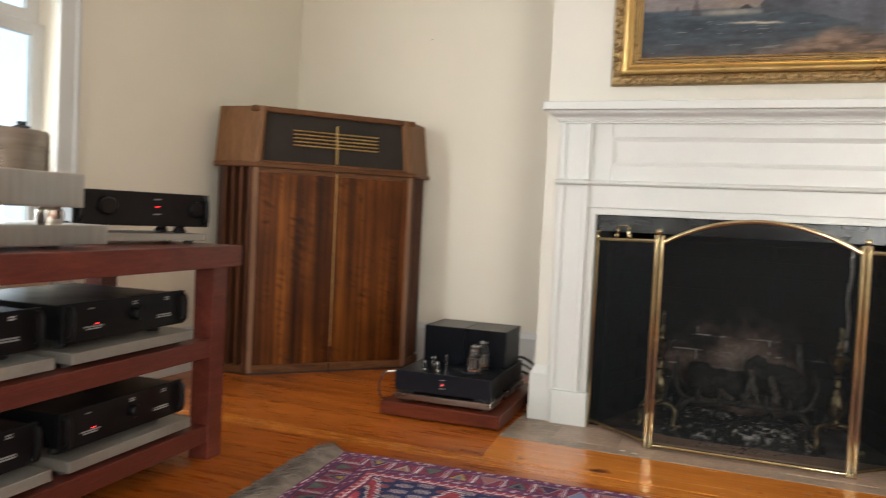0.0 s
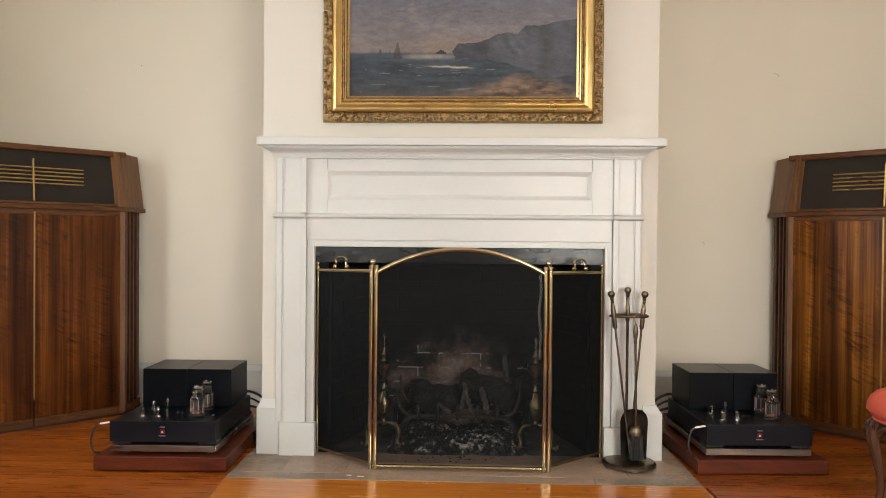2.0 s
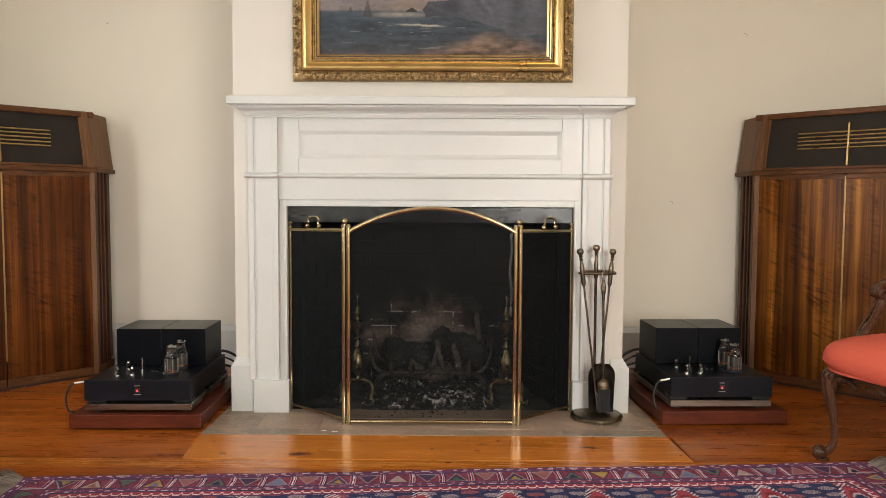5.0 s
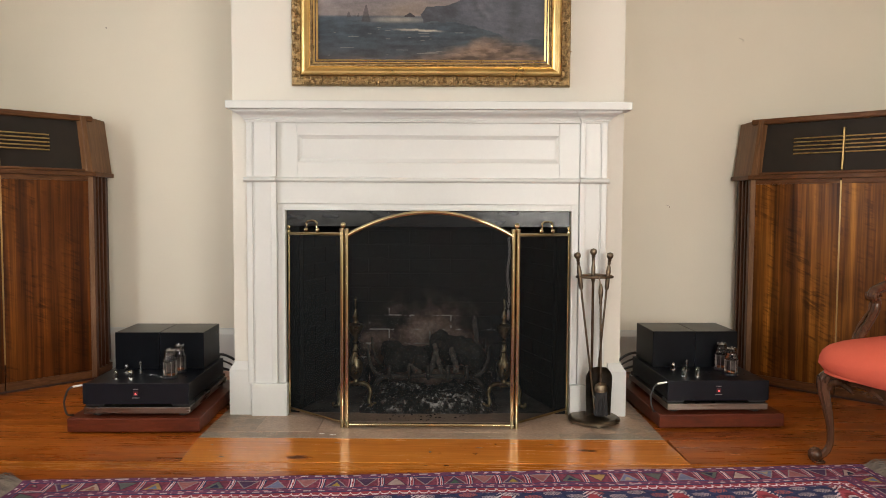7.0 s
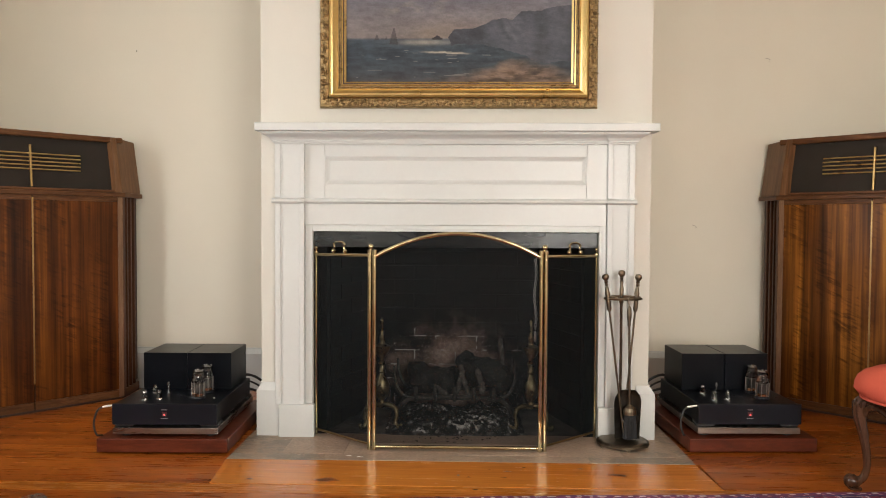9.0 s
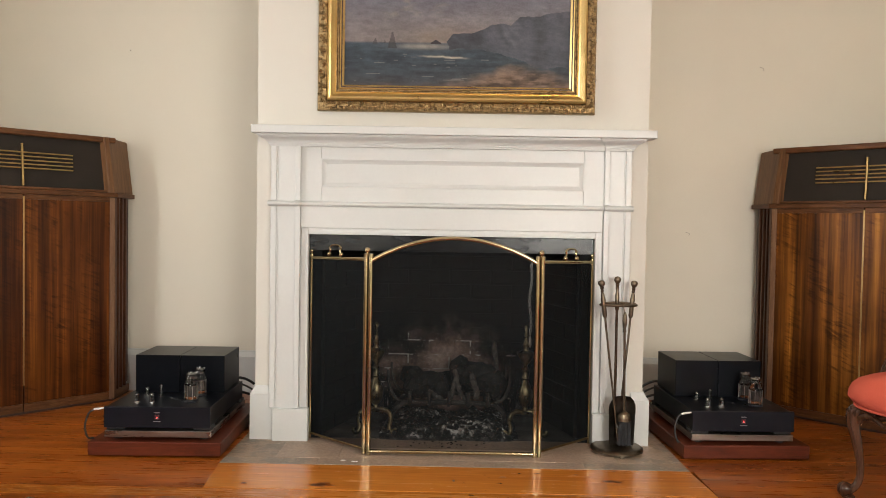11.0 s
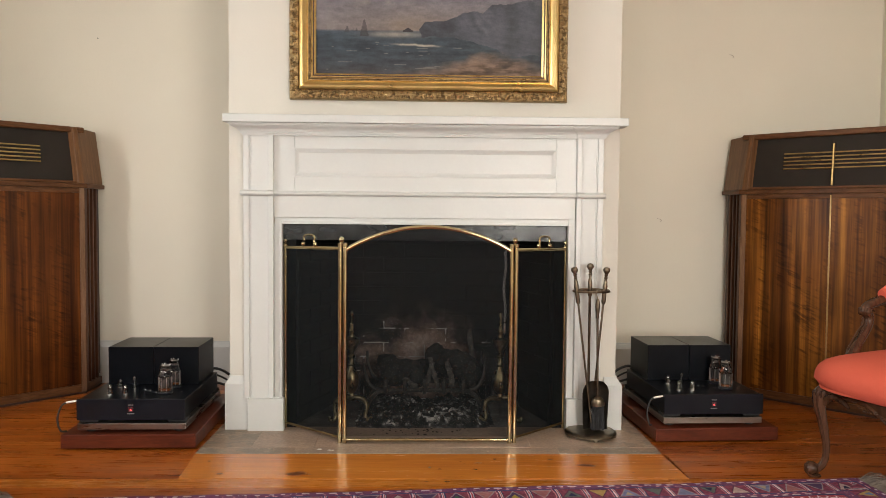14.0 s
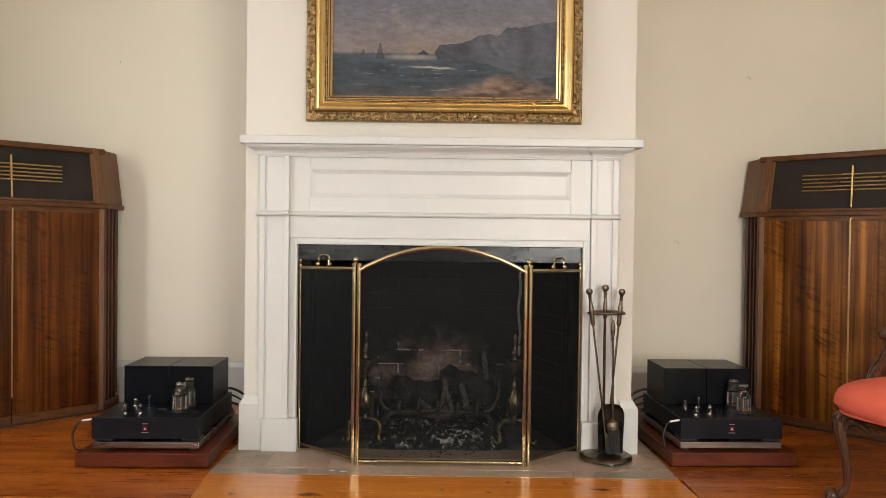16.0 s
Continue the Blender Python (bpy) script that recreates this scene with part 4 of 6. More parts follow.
def tool(name, top, bottom, label):
    a, c = Vector(top), Vector(bottom)
    d = (a - c).normalized()
    t = part(name, tube([c, a - 0.12 * d], 0.0042, 8, 1), BRONZE, tools, label, True)
    part("grip", lathe([(r, z) for r, z in grip] + knob[1:], 12, None, a, d), BRONZE, t, smooth=True)
    return t


shovel = tool("shovel", (TX + 0.052, TY - 0.012, 0.680), (TX + 0.012, TY - 0.02, 0.235), "bronze ash shovel")
# pan of the shovel: a curved plate
rows = []
bm = bmesh.new()
for j in range(13):
    v = j / 12
    z = 0.235 - 0.20 * v
    w = 0.030 + 0.026 * min(1, v * 5) ** 0.6 - 0.006 * v
    line = []
    for i in range(11):
        u = -1 + 2 * i / 10
        line.append(bm.verts.new((TX + 0.012 + u * w, TY - 0.012 - 0.016 * (u * u) - 0.012 * (1 - v) ** 4, z)))
    rows.append(line)
for a, c in zip(rows, rows[1:]):
    for i in range(10):
        bm.faces.new((a[i], a[i + 1], c[i + 1], c[i]))
bmesh.ops.solidify(bm, geom=bm.faces[:], thickness=0.0025)
part("pan", bm, IRONGREY, shovel, "dull grey pan", True)
poker = tool("poker", (TX - 0.078, TY - 0.01, 0.680), (TX - 0.004, TY - 0.045, 0.045), "bronze poker")
part("poker_hook", tube([(TX - 0.012, TY - 0.042, 0.12), (TX - 0.002, TY - 0.050, 0.10), (TX - 0.004, TY - 0.050, 0.045)], 0.005, 8), IRON, poker, smooth=True)
brush = part("brush", tube([(TX + 0.016, TY - 0.05, 0.15), (TX + 0.012, TY - 0.04, 0.50)], 0.0048, 8, 1), BRONZE, tools, "hearth brush with black bristles", True)
part("brush_grip", lathe([(0.005, -0.05), (0.0075, -0.045), (0.0055, -0.035), (0.0085, -0.02), (0.010, 0.0), (0.008, 0.018), (0.004, 0.03), (0.0, 0.034)], 12, None, (TX + 0.012, TY - 0.04, 0.545)), BRONZE, brush, smooth=True)
part("brush_hook", tube([(TX + 0.012, TY - 0.04, 0.575), (TX + 0.006, TY - 0.038, 0.60), (TX + 0.014, TY - 0.036, 0.612), (TX + 0.018, TY - 0.036, 0.604)], 0.0018, 6), BRONZE, brush, smooth=True)
part("ferrule", moved(lathe([(0.029, 0.138), (0.029, 0.152), (0.025, 0.166), (0.014, 0.174), (0.006, 0.178), (0.0, 0.178)], 20), Matrix.Translation((TX + 0.017, TY - 0.051, 0)) @ Matrix.Diagonal((0.95, 0.62, 1, 1))), BRONZE, brush)
bm = bmesh.new()
rng = random.Random(9)
for i in range(260):
    x, y = rng.uniform(-0.004, 0.038), rng.uniform(-0.066, -0.036)
    dx, dy = (x - 0.017) * 0.22 + rng.uniform(-0.003, 0.003), rng.uniform(-0.004, 0.004)
    p = [(TX + x - 0.0016, TY + y, 0.142), (TX + x + 0.0016, TY + y, 0.142), (TX + x + dx + 0.0014, TY + y + dy, rng.uniform(0.040, 0.05)), (TX + x + dx - 0.0014, TY + y + dy, rng.uniform(0.040, 0.05))]
    bm.faces.new([bm.verts.new(q) for q in p])
    bm.faces.new([bm.verts.new((q[0], q[1] + 0.002 * (k % 2) - 0.001, q[2])) for k, q in enumerate(p)])
part("bristles", bm, BRISTLE, brush, kind="stuff")

# ---- painting ----
pic = thing("framed_painting", "oil seascape with cliffs in a carved gilt frame", "painting")
CX0, CX1, CZ0, CZ1 = -0.457, 0.478, 1.487, 2.10
QX0, QX1, QZ0, QZ1 = -0.560, 0.577, 1.390, 2.197
part("frame_back", ring_frame(QX0 + 0.004, QX1 - 0.004, QZ0 + 0.004, QZ1 - 0.004, [(0, 0.001), (0, 0.030), (0.09, 0.030), (0.09, 0.001)]), DARKWOOD, pic)
part("carved_border", ring_frame(QX0, QX1, QZ0, QZ1, [(-0.007, 0.004), (-0.007, 0.026), (-0.002, 0.036), (0.018, 0.041), (0.030, 0.037), (0.034, 0.032)]), GILT_DARK, pic)
part("gilt_cove", ring_frame(QX0, QX1, QZ0, QZ1, [(0.033, 0.031), (0.035, 0.046), (0.042, 0.052), (0.050, 0.050), (0.060, 0.040), (0.068, 0.034), (0.070, 0.036)]), GILT, pic)
part("reeded_moulding", ring_frame(QX0, QX1, QZ0, QZ1, [(0.069, 0.034), (0.071, 0.038), (0.074, 0.038), (0.076, 0.033), (0.078, 0.037), (0.081, 0.037), (0.083, 0.031)]), GILT_DARK, pic)
part("inner_liner", ring_frame(QX0, QX1, QZ0, QZ1, [(0.083, 0.030), (0.085, 0.033), (0.095, 0.026), (0.101, 0.021), (0.103, 0.017)]), GILT, pic)
# carved leaves and beads along the outer border
bm = bmesh.new()
rng = random.Random(2)


def leaf(bm, x, z, ang, size):
    own = bmesh.new()
    for k in (-1, 0, 1):
        d = ang + k * 0.75
        q = ball((0, 0, 0), 1.0, None, 6)
        moved(q, Matrix.Translation((x + math.cos(d) * size * 0.6, -0.039 - 0.002 * (k == 0), z + math.sin(d) * size * 0.6)) @ Matrix.Rotation(-d, 4, "Y")
              @ Matrix.Diagonal((size * 0.75, 0.0065, size * 0.25, 1)))
        join(own, q)
    return join(bm, own)


small = []
n = int((QX1 - QX0) / 0.0125)
for i in range(n):
    x = QX0 + 0.02 + (i + 0.5) * (QX1 - QX0 - 0.04) / n
    small.append((x, QZ0 + 0.013 + (0.004 if i % 4 < 2 else -0.004), (0.6, 2.4, 3.9, 5.6)[i % 4]))
n = int((QZ1 - QZ0) / 0.0125)
for i in range(n):
    z = QZ0 + 0.02 + (i + 0.5) * (QZ1 - QZ0 - 0.04) / n
    for x in (QX0 + 0.013, QX1 - 0.013):
        small.append((x + (0.004 if i % 4 < 2 else -0.004), z, (2.2, 0.9, 5.4, 4.0)[i % 4]))
for i, (x, z, a) in enumerate(small):
    own = bmesh.new()
    leaf(own, x, z, a + rng.uniform(-0.6, 0.6), rng.uniform(0.0105, 0.0140))
    join(bm, own)
part("carved_leaves", bm, GILT_DARK, pic, kind="stuff", smooth=True)


def sea_colour(u, v):
    """The seascape: u, v from the canvas's lower left corner, in 0..1 across and metres/width up."""
    x, y = u, v / (CX1 - CX0)
    hor = 0.198
    n1, n2, n3 = clouds(x * 4, y * 8, 1), clouds(x * 11, y * 22, 5), clouds(x * 60, y * 60, 9, 3)
    t = np.clip((y - hor) / 0.42, 0, 1)[..., None]
    low, high = np.array((0.180, 0.156, 0.150)), np.array((0.102, 0.128, 0.190))
    c = low * (1 - t) + high * t
    c = c * (0.80 + 0.45 * n1[..., None])
    cloud = np.clip((n2 - 0.56) * 5, 0, 1) * np.clip((y - 0.24) * 8, 0, 1) * np.exp(-((x - 0.30 - 0.5 * (y > 0.44)) / 0.22) ** 2)
    c = c + 0.7 * cloud[..., None] * (np.array((0.27, 0.235, 0.20)) - c)
    glow_ = np.exp(-((x - 0.45) / 0.16) ** 2 - ((y - hor - 0.02) / 0.055) ** 2)
    c = c + 0.6 * glow_[..., None] * (np.array((0.23, 0.175, 0.13)) - c) * (0.4 + n2[..., None])
    # sea
    seac = np.array((0.044, 0.057, 0.070)) * (0.55 + 0.9 * clouds(x * 9, y * 60, 4))[..., None] * (1 + 0.35 * np.clip((y - 0.12) / 0.08, 0, 1))[..., None]
    seac = seac + 0.5 * np.exp(-(y / 0.035))[..., None] * (np.array((0.105, 0.072, 0.054)) - seac)
    sea = y < hor
    c = c + np.clip((hor + 0.004 - y) / 0.008, 0, 1)[..., None] * (seac - c)
    crest = (clouds(x * 13, y * 190, 7, 3) > 0.775) & sea & (y > 0.02) & (y < 0.15) & (x < 0.66)
    c = np.where(crest[..., None], c * 0.45 + 0.55 * np.array((0.20, 0.20, 0.185)), c)
    shine = np.exp(-((x - 0.36) / 0.11) ** 2 - ((y - 0.182) / 0.011) ** 2) * (0.3 + 1.0 * n2)
    wave = np.exp(-((x - 0.44) / 0.09) ** 4 - ((y - 0.138 - 0.05 * (0.42 - x) + 0.008 * (clouds(x * 30, 0 * y, 61) - 0.5)) / 0.0040) ** 2) * (clouds(x * 40, y * 30, 17) + 0.2)
    c = c + np.clip(shine * 0.7 + 1.5 * wave, 0, 1)[..., None] * (np.array((0.36, 0.33, 0.27)) - c)
    # headland, stepping up
    top = np.interp(x, [0.45, 0.48, 0.57, 0.62, 0.65, 0.70, 0.73, 0.77, 0.86, 0.89, 1.0], [0.200, 0.238, 0.244, 0.262, 0.282, 0.286, 0.276, 0.316, 0.318, 0.332, 0.342]) + 0.010 * (clouds(x * 18, 0 * y, 31) - 0.5)
    edge = 0.435 + 0.03 * np.clip((hor + 0.04 - y) / 0.06, 0, 1)
    base = hor - 0.026 - 0.075 * np.clip((x - 0.56) / 0.3, 0, 1) ** 1.5 + 0.02 * (clouds(x * 22, y * 30, 41) - 0.5)
    cliff = (x > edge) & (y < top) & (y > base)
    cc = np.array((0.062, 0.066, 0.078)) * (0.6 + 0.9 * clouds(x * 14, y * 9, 14))[..., None] * (1 + 0.45 * np.clip((x - 0.5) / 0.3, 0, 1))[..., None]
    # paler rock faces between dark clefts
    face = np.exp(-((x - 0.72 + 0.5 * (y - 0.23)) / 0.075) ** 2) + 0.7 * np.exp(-((x - 0.53 + 0.3 * (y - 0.2)) / 0.04) ** 2)
    cleft = clouds((x + 0.7 * y) * 42, y * 9, 33)
    cc = cc * (0.85 + 0.42 * np.clip(face, 0, 1) * np.clip((cleft - 0.30) * 2, 0, 1.2) * np.clip((y - 0.15) / 0.06, 0, 1))[..., None]
    c = np.where(cliff[..., None], cc, c)
    islet = (np.abs(x - 0.405) < 0.022) & (y > hor - 0.004) & (y < hor + 0.012 * (1 - np.abs(x - 0.405) / 0.022) + 0.002)
    c = np.where(islet[..., None], np.array((0.045, 0.042, 0.045)), c)
    # shore
    shore = np.clip((0.020 + 0.088 * np.exp(-(np.abs(x - 0.73) / 0.20) ** 2.4) + 0.03 * np.clip((x - 0.8) / 0.1, 0, 1) - y) / 0.06 + 1.1 * (n2 - 0.5), 0, 1)
    sc = np.array((0.155, 0.108, 0.080)) * (0.35 + 1.3 * clouds(x * 26, y * 60, 21))[..., None] * (1 - 0.45 * np.clip((clouds(x * 17, y * 80, 27) - 0.52) * 6, 0, 1))[..., None]
    sc = sc + 0.55 * np.exp(-((x - 0.71) / 0.05) ** 2 - ((y - 0.085) / 0.03) ** 2)[..., None] * (np.array((0.36, 0.24, 0.16)) - sc)
    c = c + shore[..., None] * (sc - c)
    # two sails
    for sx, sy, w, h in ((0.218, hor - 0.026, 0.020, 0.072), (0.143, hor - 0.008, 0.012, 0.026), (0.185, hor - 0.004, 0.005, 0.014)):
        sail = (y > sy) & (y < sy + h) & (np.abs(x - sx + 0.004) < w * (1 - (y - sy) / h * 0.85))
        c = np.where(sail[..., None], 0.35 * c + 0.65 * np.array((0.050, 0.046, 0.050)), c)
    stroke = clouds(x * 34 + y * 12, y * 90, 51, 3)
    return c * (0.91 + 0.18 * n3[..., None]) * (0.80 + 0.40 * stroke[..., None])


us, vs = np.linspace(0, 1, 331), np.linspace(0, CZ1 - CZ0, 221)
sheet("canvas", us, vs, lambda u, v: (CX0 - 0.006 + u * (CX1 - CX0 + 0.012), -0.019 + 0 * u, CZ0 - 0.005 + v * 1.015), sea_colour, OILPAINT, pic, "dark oil seascape with headland and sails")

# ---- corner loudspeakers ----
LEG, S, HL, HT = 0.822, 0.225, 1.040, 1.330


def corner_speaker(m, veneer, label):
    """Stands in a room corner at its origin, walls along +x and -y."""
    ob = thing("corner_loudspeaker", label, "loudspeaker", "corner loudspeakers", m)
    L, s = LEG, S
    C = Vector(((s + L) / 2, -(s + L) / 2, 0))
    W = (L - s) * math.sqrt(2)

    def face(m0):
        """From the front's own frame (x across, y into the box, z up) to the corner's."""
        return Matrix.Translation(C) @ Matrix.Rotation(radians(45), 4, "Z") @ m0

    F = face(Matrix())
    # plinth and body
    part("plinth", prism([(0.02, -0.02), (0.02, -L + 0.006), (s, -L + 0.006), (L - 0.006, -s), (L - 0.006, -0.02)], 0.0, 0.012), DARKWOOD, ob)
    core = [(0.02, -0.02), (0.02, -L + 0.13), (s - 0.06, -L + 0.13), (s + 0.01, -L + 0.035), (L - 0.035, -s - 0.01), (L - 0.13, -s + 0.06), (L - 0.13, -0.02)]
    part("body", prism(core, 0.012, HL), DARKWOOD, ob)
    # front panel in two halves with a brass strip between
    for k in (-1, 1):
        x0, x1 = sorted((k * 0.0025, k * (W / 2 - 0.026)))
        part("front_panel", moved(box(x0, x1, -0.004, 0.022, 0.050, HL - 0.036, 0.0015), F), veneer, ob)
        part("header_strip", moved(box(x0, x1, -0.0035, 0.022, HL - 0.0352, HL - 0.013, 0.001), F), WALNUT_H, ob, "cross-grained veneer strip")
        part("foot_strip", moved(box(x0, x1, -0.0035, 0.022, 0.012, 0.0490, 0.001), F), WALNUT_H, ob, "cross-grained veneer strip")
        x0, x1 = sorted((k * (W / 2 - 0.0253), k * (W / 2 - 0.001)))
        part("corner_edge", moved(box(x0, x1, -0.005, 0.020, 0.012, HL - 0.013, 0.002), F), WALNUT_EDGE, ob, "faded walnut edge strip")
    part("brass_strip", moved(box(-0.0034, 0.0034, -0.0075, 0.0, 0.135, HL - 0.022, 0.001), F), STRIP, ob, "slender brass strip")
    # sides of the front and the slatted openings beside it
    for k in (0, 1):
        M = Matrix() if k == 0 else Matrix(((0, -1, 0, 0), (-1, 0, 0, 0), (0, 0, 1, 0), (0, 0, 0, 1)))
        mir = lambda bm: moved(bm, M)
        part("front_edge", mir(box(s - 0.030, s - 0.002, -L - 0.001, -L + 0.10, 0.012, HL - 0.012, 0.002)), SLATWOOD, ob)
        for i in range(3):
            x = s - 0.078 - i * 0.046
            part("slat", mir(box(x, x + 0.015, -L + 0.004, -L + 0.105, 0.034, HL - 0.010, 0.002)), SLATWOOD, ob)
        part("side_foot", mir(box(0.022, s - 0.032, -L + 0.002, -L + 0.11, 0.012, 0.045, 0.002)), WALNUT_H, ob)
        part("wall_post", mir(box(0.022, 0.048, -L + 0.010, -L + 0.10, 0.06, HL - 0.010, 0.002)), DARKWOOD, ob)
    # top cabinet: leans back, with rounded cheeks
    e, t = 0.016, 0.034
    z0, z1 = HL, HT
    o0 = [(0.004, -0.004), (0.004, -L - e), (s + 0.004, -L - e), (L + e, -s - 0.004), (L + e, -0.004)]
    part("ledge", prism(o0, z0 - 0.012, z0 + 0.010, bevel=0.003), WALNUT_H, ob)
    zb = z0 + 0.010
    lean = lambda z: t * (z - zb) / (z1 - zb)
    cheek = lambda z: [(0.004, -L - e * 0.4 + lean(z)), (s + 0.016, -L - e * 0.4 + lean(z)), (s + 0.034, -L + 0.014 + lean(z) * 0.75), (s + 0.0, -L + 0.12), (0.004, -L + 0.12)]
    for k in (0, 1):
        M = Matrix() if k == 0 else Matrix(((0, -1, 0, 0), (-1, 0, 0, 0), (0, 0, 1, 0), (0, 0, 0, 1)))
        bm = prism(cheek(zb), zb, z1 - 0.004, top=cheek(z1), bevel=0.004)
        part("cheek", moved(bm, M), WALNUT, ob)
    wt = W / 2 - 0.020
    b = moved(box(-wt - 0.03, wt + 0.03, -0.012 + t * 0.7, 0.16, z1 - 0.030, z1 - 0.002, 0.006), F)
    part("top_rail", b, WALNUT_H, ob)
    part("top_board", prism([(0.006, -0.006), (0.006, -L + 0.10), (s, -L + 0.10), (L - 0.10, -s), (L - 0.10, -0.006)], z1 - 0.030, z1 - 0.008), DARKWOOD, ob)
    part("inner_box", prism([(0.02, -0.02), (0.02, -L + 0.13), (s, -L + 0.13), (L - 0.13, -s), (L - 0.13, -0.02)], zb, z1 - 0.031), DARKWOOD, ob)
    tilt = Matrix.Rotation(-math.atan2(t * 0.7, z1 - zb), 4, "X")
    G = F @ Matrix.Translation((0, 0.012, zb)) @ tilt
    part("grille_cloth", moved(box(-wt - 0.005, wt + 0.005, 0.0, 0.02, 0.001, z1 - zb - 0.026), G), CLOTH, ob, "dark brown grille cloth")
    part("lower_rail", moved(box(-wt - 0.02, wt + 0.02, -0.016, 0.004, 0.0, 0.012, 0.003), G), WALNUT_H, ob)
    hh = z1 - zb - 0.026
    for i in range(5):
        z = 0.39 * hh + i * 0.072 * hh
        part("brass_rod", moved(tube([(-0.225, -0.008, z), (0.225, -0.008, z)], 0.0036, 8, 1), G), GILT, ob, smooth=True)
    part("centre_bar", moved(box(-0.0045, 0.0045, -0.016, -0.001, 0.06 * hh, 0.84 * hh, 0.002), G), STRIP, ob, "upright brass bar")
    return ob


corner_speaker(pose(XL + 0.055, YB - 0.056, 0.0, 0, 0, 2.0), VENEER_RED_SHADED, "tall red-brown walnut corner horn loudspeaker with slatted sides")
corner_speaker(pose(XR - 0.024, YB - 0.021, 0.0, 0, 0, -90), VENEER_GOLD, "tall golden-brown rippled walnut corner horn loudspeaker")

# ---- valve amplifiers on wooden platforms ----


def platform(m):
    ob = thing("amplifier_platform", "thick red-brown wooden platform standing on the floor", "platform", "amplifier platforms", m)
    part("slab", box(-0.255, 0.255, 0.0, 0.66, 0.006, 0.060, 0.004), PADAUK, ob)
    for x in (-0.2, 0.2):
        for y in (0.06, 0.6):
            part("foot", lathe([(0.02, 0.0), (0.02, 0.007)], 12, None, (x, y, 0)), RUBBER, ob)
    return ob


def big_valve(ob, x, y, z):
    v = part("valve", lathe([(0.025, 0.006), (0.0265, 0.010), (0.0265, 0.066), (0.024, 0.074), (0.0215, 0.080), (0.0215, 0.096), (0.017, 0.102), (0.004, 0.106), (0.0, 0.108)], 20, None, (x, y, z)), GLASS, ob, "clear glass power valve", True)
    part("base_ring", lathe([(0.026, 0.0), (0.028, 0.003), (0.026, 0.009), (0.022, 0.010)], 20, None, (x, y, z)), BLACKSATIN, v, smooth=True)
    b = box(x - 0.013, x + 0.013, y - 0.007, y + 0.007, z + 0.022, z + 0.058, 0.002)
    part("plate", b, GREYPLATE, v)
    b = lathe([(0.017, 0.0), (0.017, 0.002)], 16, None, (x, y, z + 0.061))
    lathe([(0.017, 0.0), (0.017, 0.0015)], 16, b, (x, y, z + 0.013))
    part("spacer", b, GETTER, v)
    b = None
    for k in range(6):
        a = k * math.pi / 3
        b = tube([(x + 0.017 * math.cos(a), y + 0.017 * math.sin(a), z + 0.010), (x + 0.017 * math.cos(a), y + 0.017 * math.sin(a), z + 0.061)], 0.0012, 5, 1, b)
    part("support_wires", b, SILVER, v)
    part("getter", lathe([(0.0195, 0.089), (0.0195, 0.096), (0.0155, 0.1005), (0.003, 0.1045)], 16, None, (x, y, z)), GETTER, v, smooth=True)
    part("copper_foot", lathe([(0.014, 0.011), (0.014, 0.018), (0.006, 0.02)], 14, None, (x, y, z)), COPPER, v)
    part("top_disc", lathe([(0.0, 0.1030), (0.0185, 0.1030), (0.0195, 0.1055), (0.0150, 0.1085), (0.006, 0.1100), (0.0035, 0.1150), (0.0, 0.1165)], 18, None, (x, y, z)), GETTER, v, smooth=True)
    for k in range(3):
        a = k * 2 * math.pi / 3 + 0.4
        part("disc_tab", lathe([(0.0022, 0.1050), (0.0022, 0.1105), (0.0, 0.1115)], 6, None, (x + 0.0165 * math.cos(a), y + 0.0165 * math.sin(a), z)), SILVER, v)


def small_valve(ob, x, y, z, h=0.030):
    v = part("small_valve", lathe([(0.0080, 0.004), (0.0085, 0.006), (0.0085, h * 0.75), (0.006, h * 0.95), (0.0, h)], 14, None, (x, y, z)), GLASS, ob, "small glass valve", True)
    part("valve_base", lathe([(0.012, 0.0), (0.012, 0.004), (0.009, 0.005)], 14, None, (x, y, z)), CHROME, v, smooth=True)
    part("valve_plate", box(x - 0.005, x + 0.005, y - 0.004, y + 0.004, z + 0.006, z + h * 0.6), GETTER, v)
    part("valve_getter", lathe([(0.0070, h * 0.70), (0.0070, h * 0.77), (0.004, h * 0.90), (0.0, h * 0.93)], 12, None, (x, y, z)), GETTER, v, smooth=True)


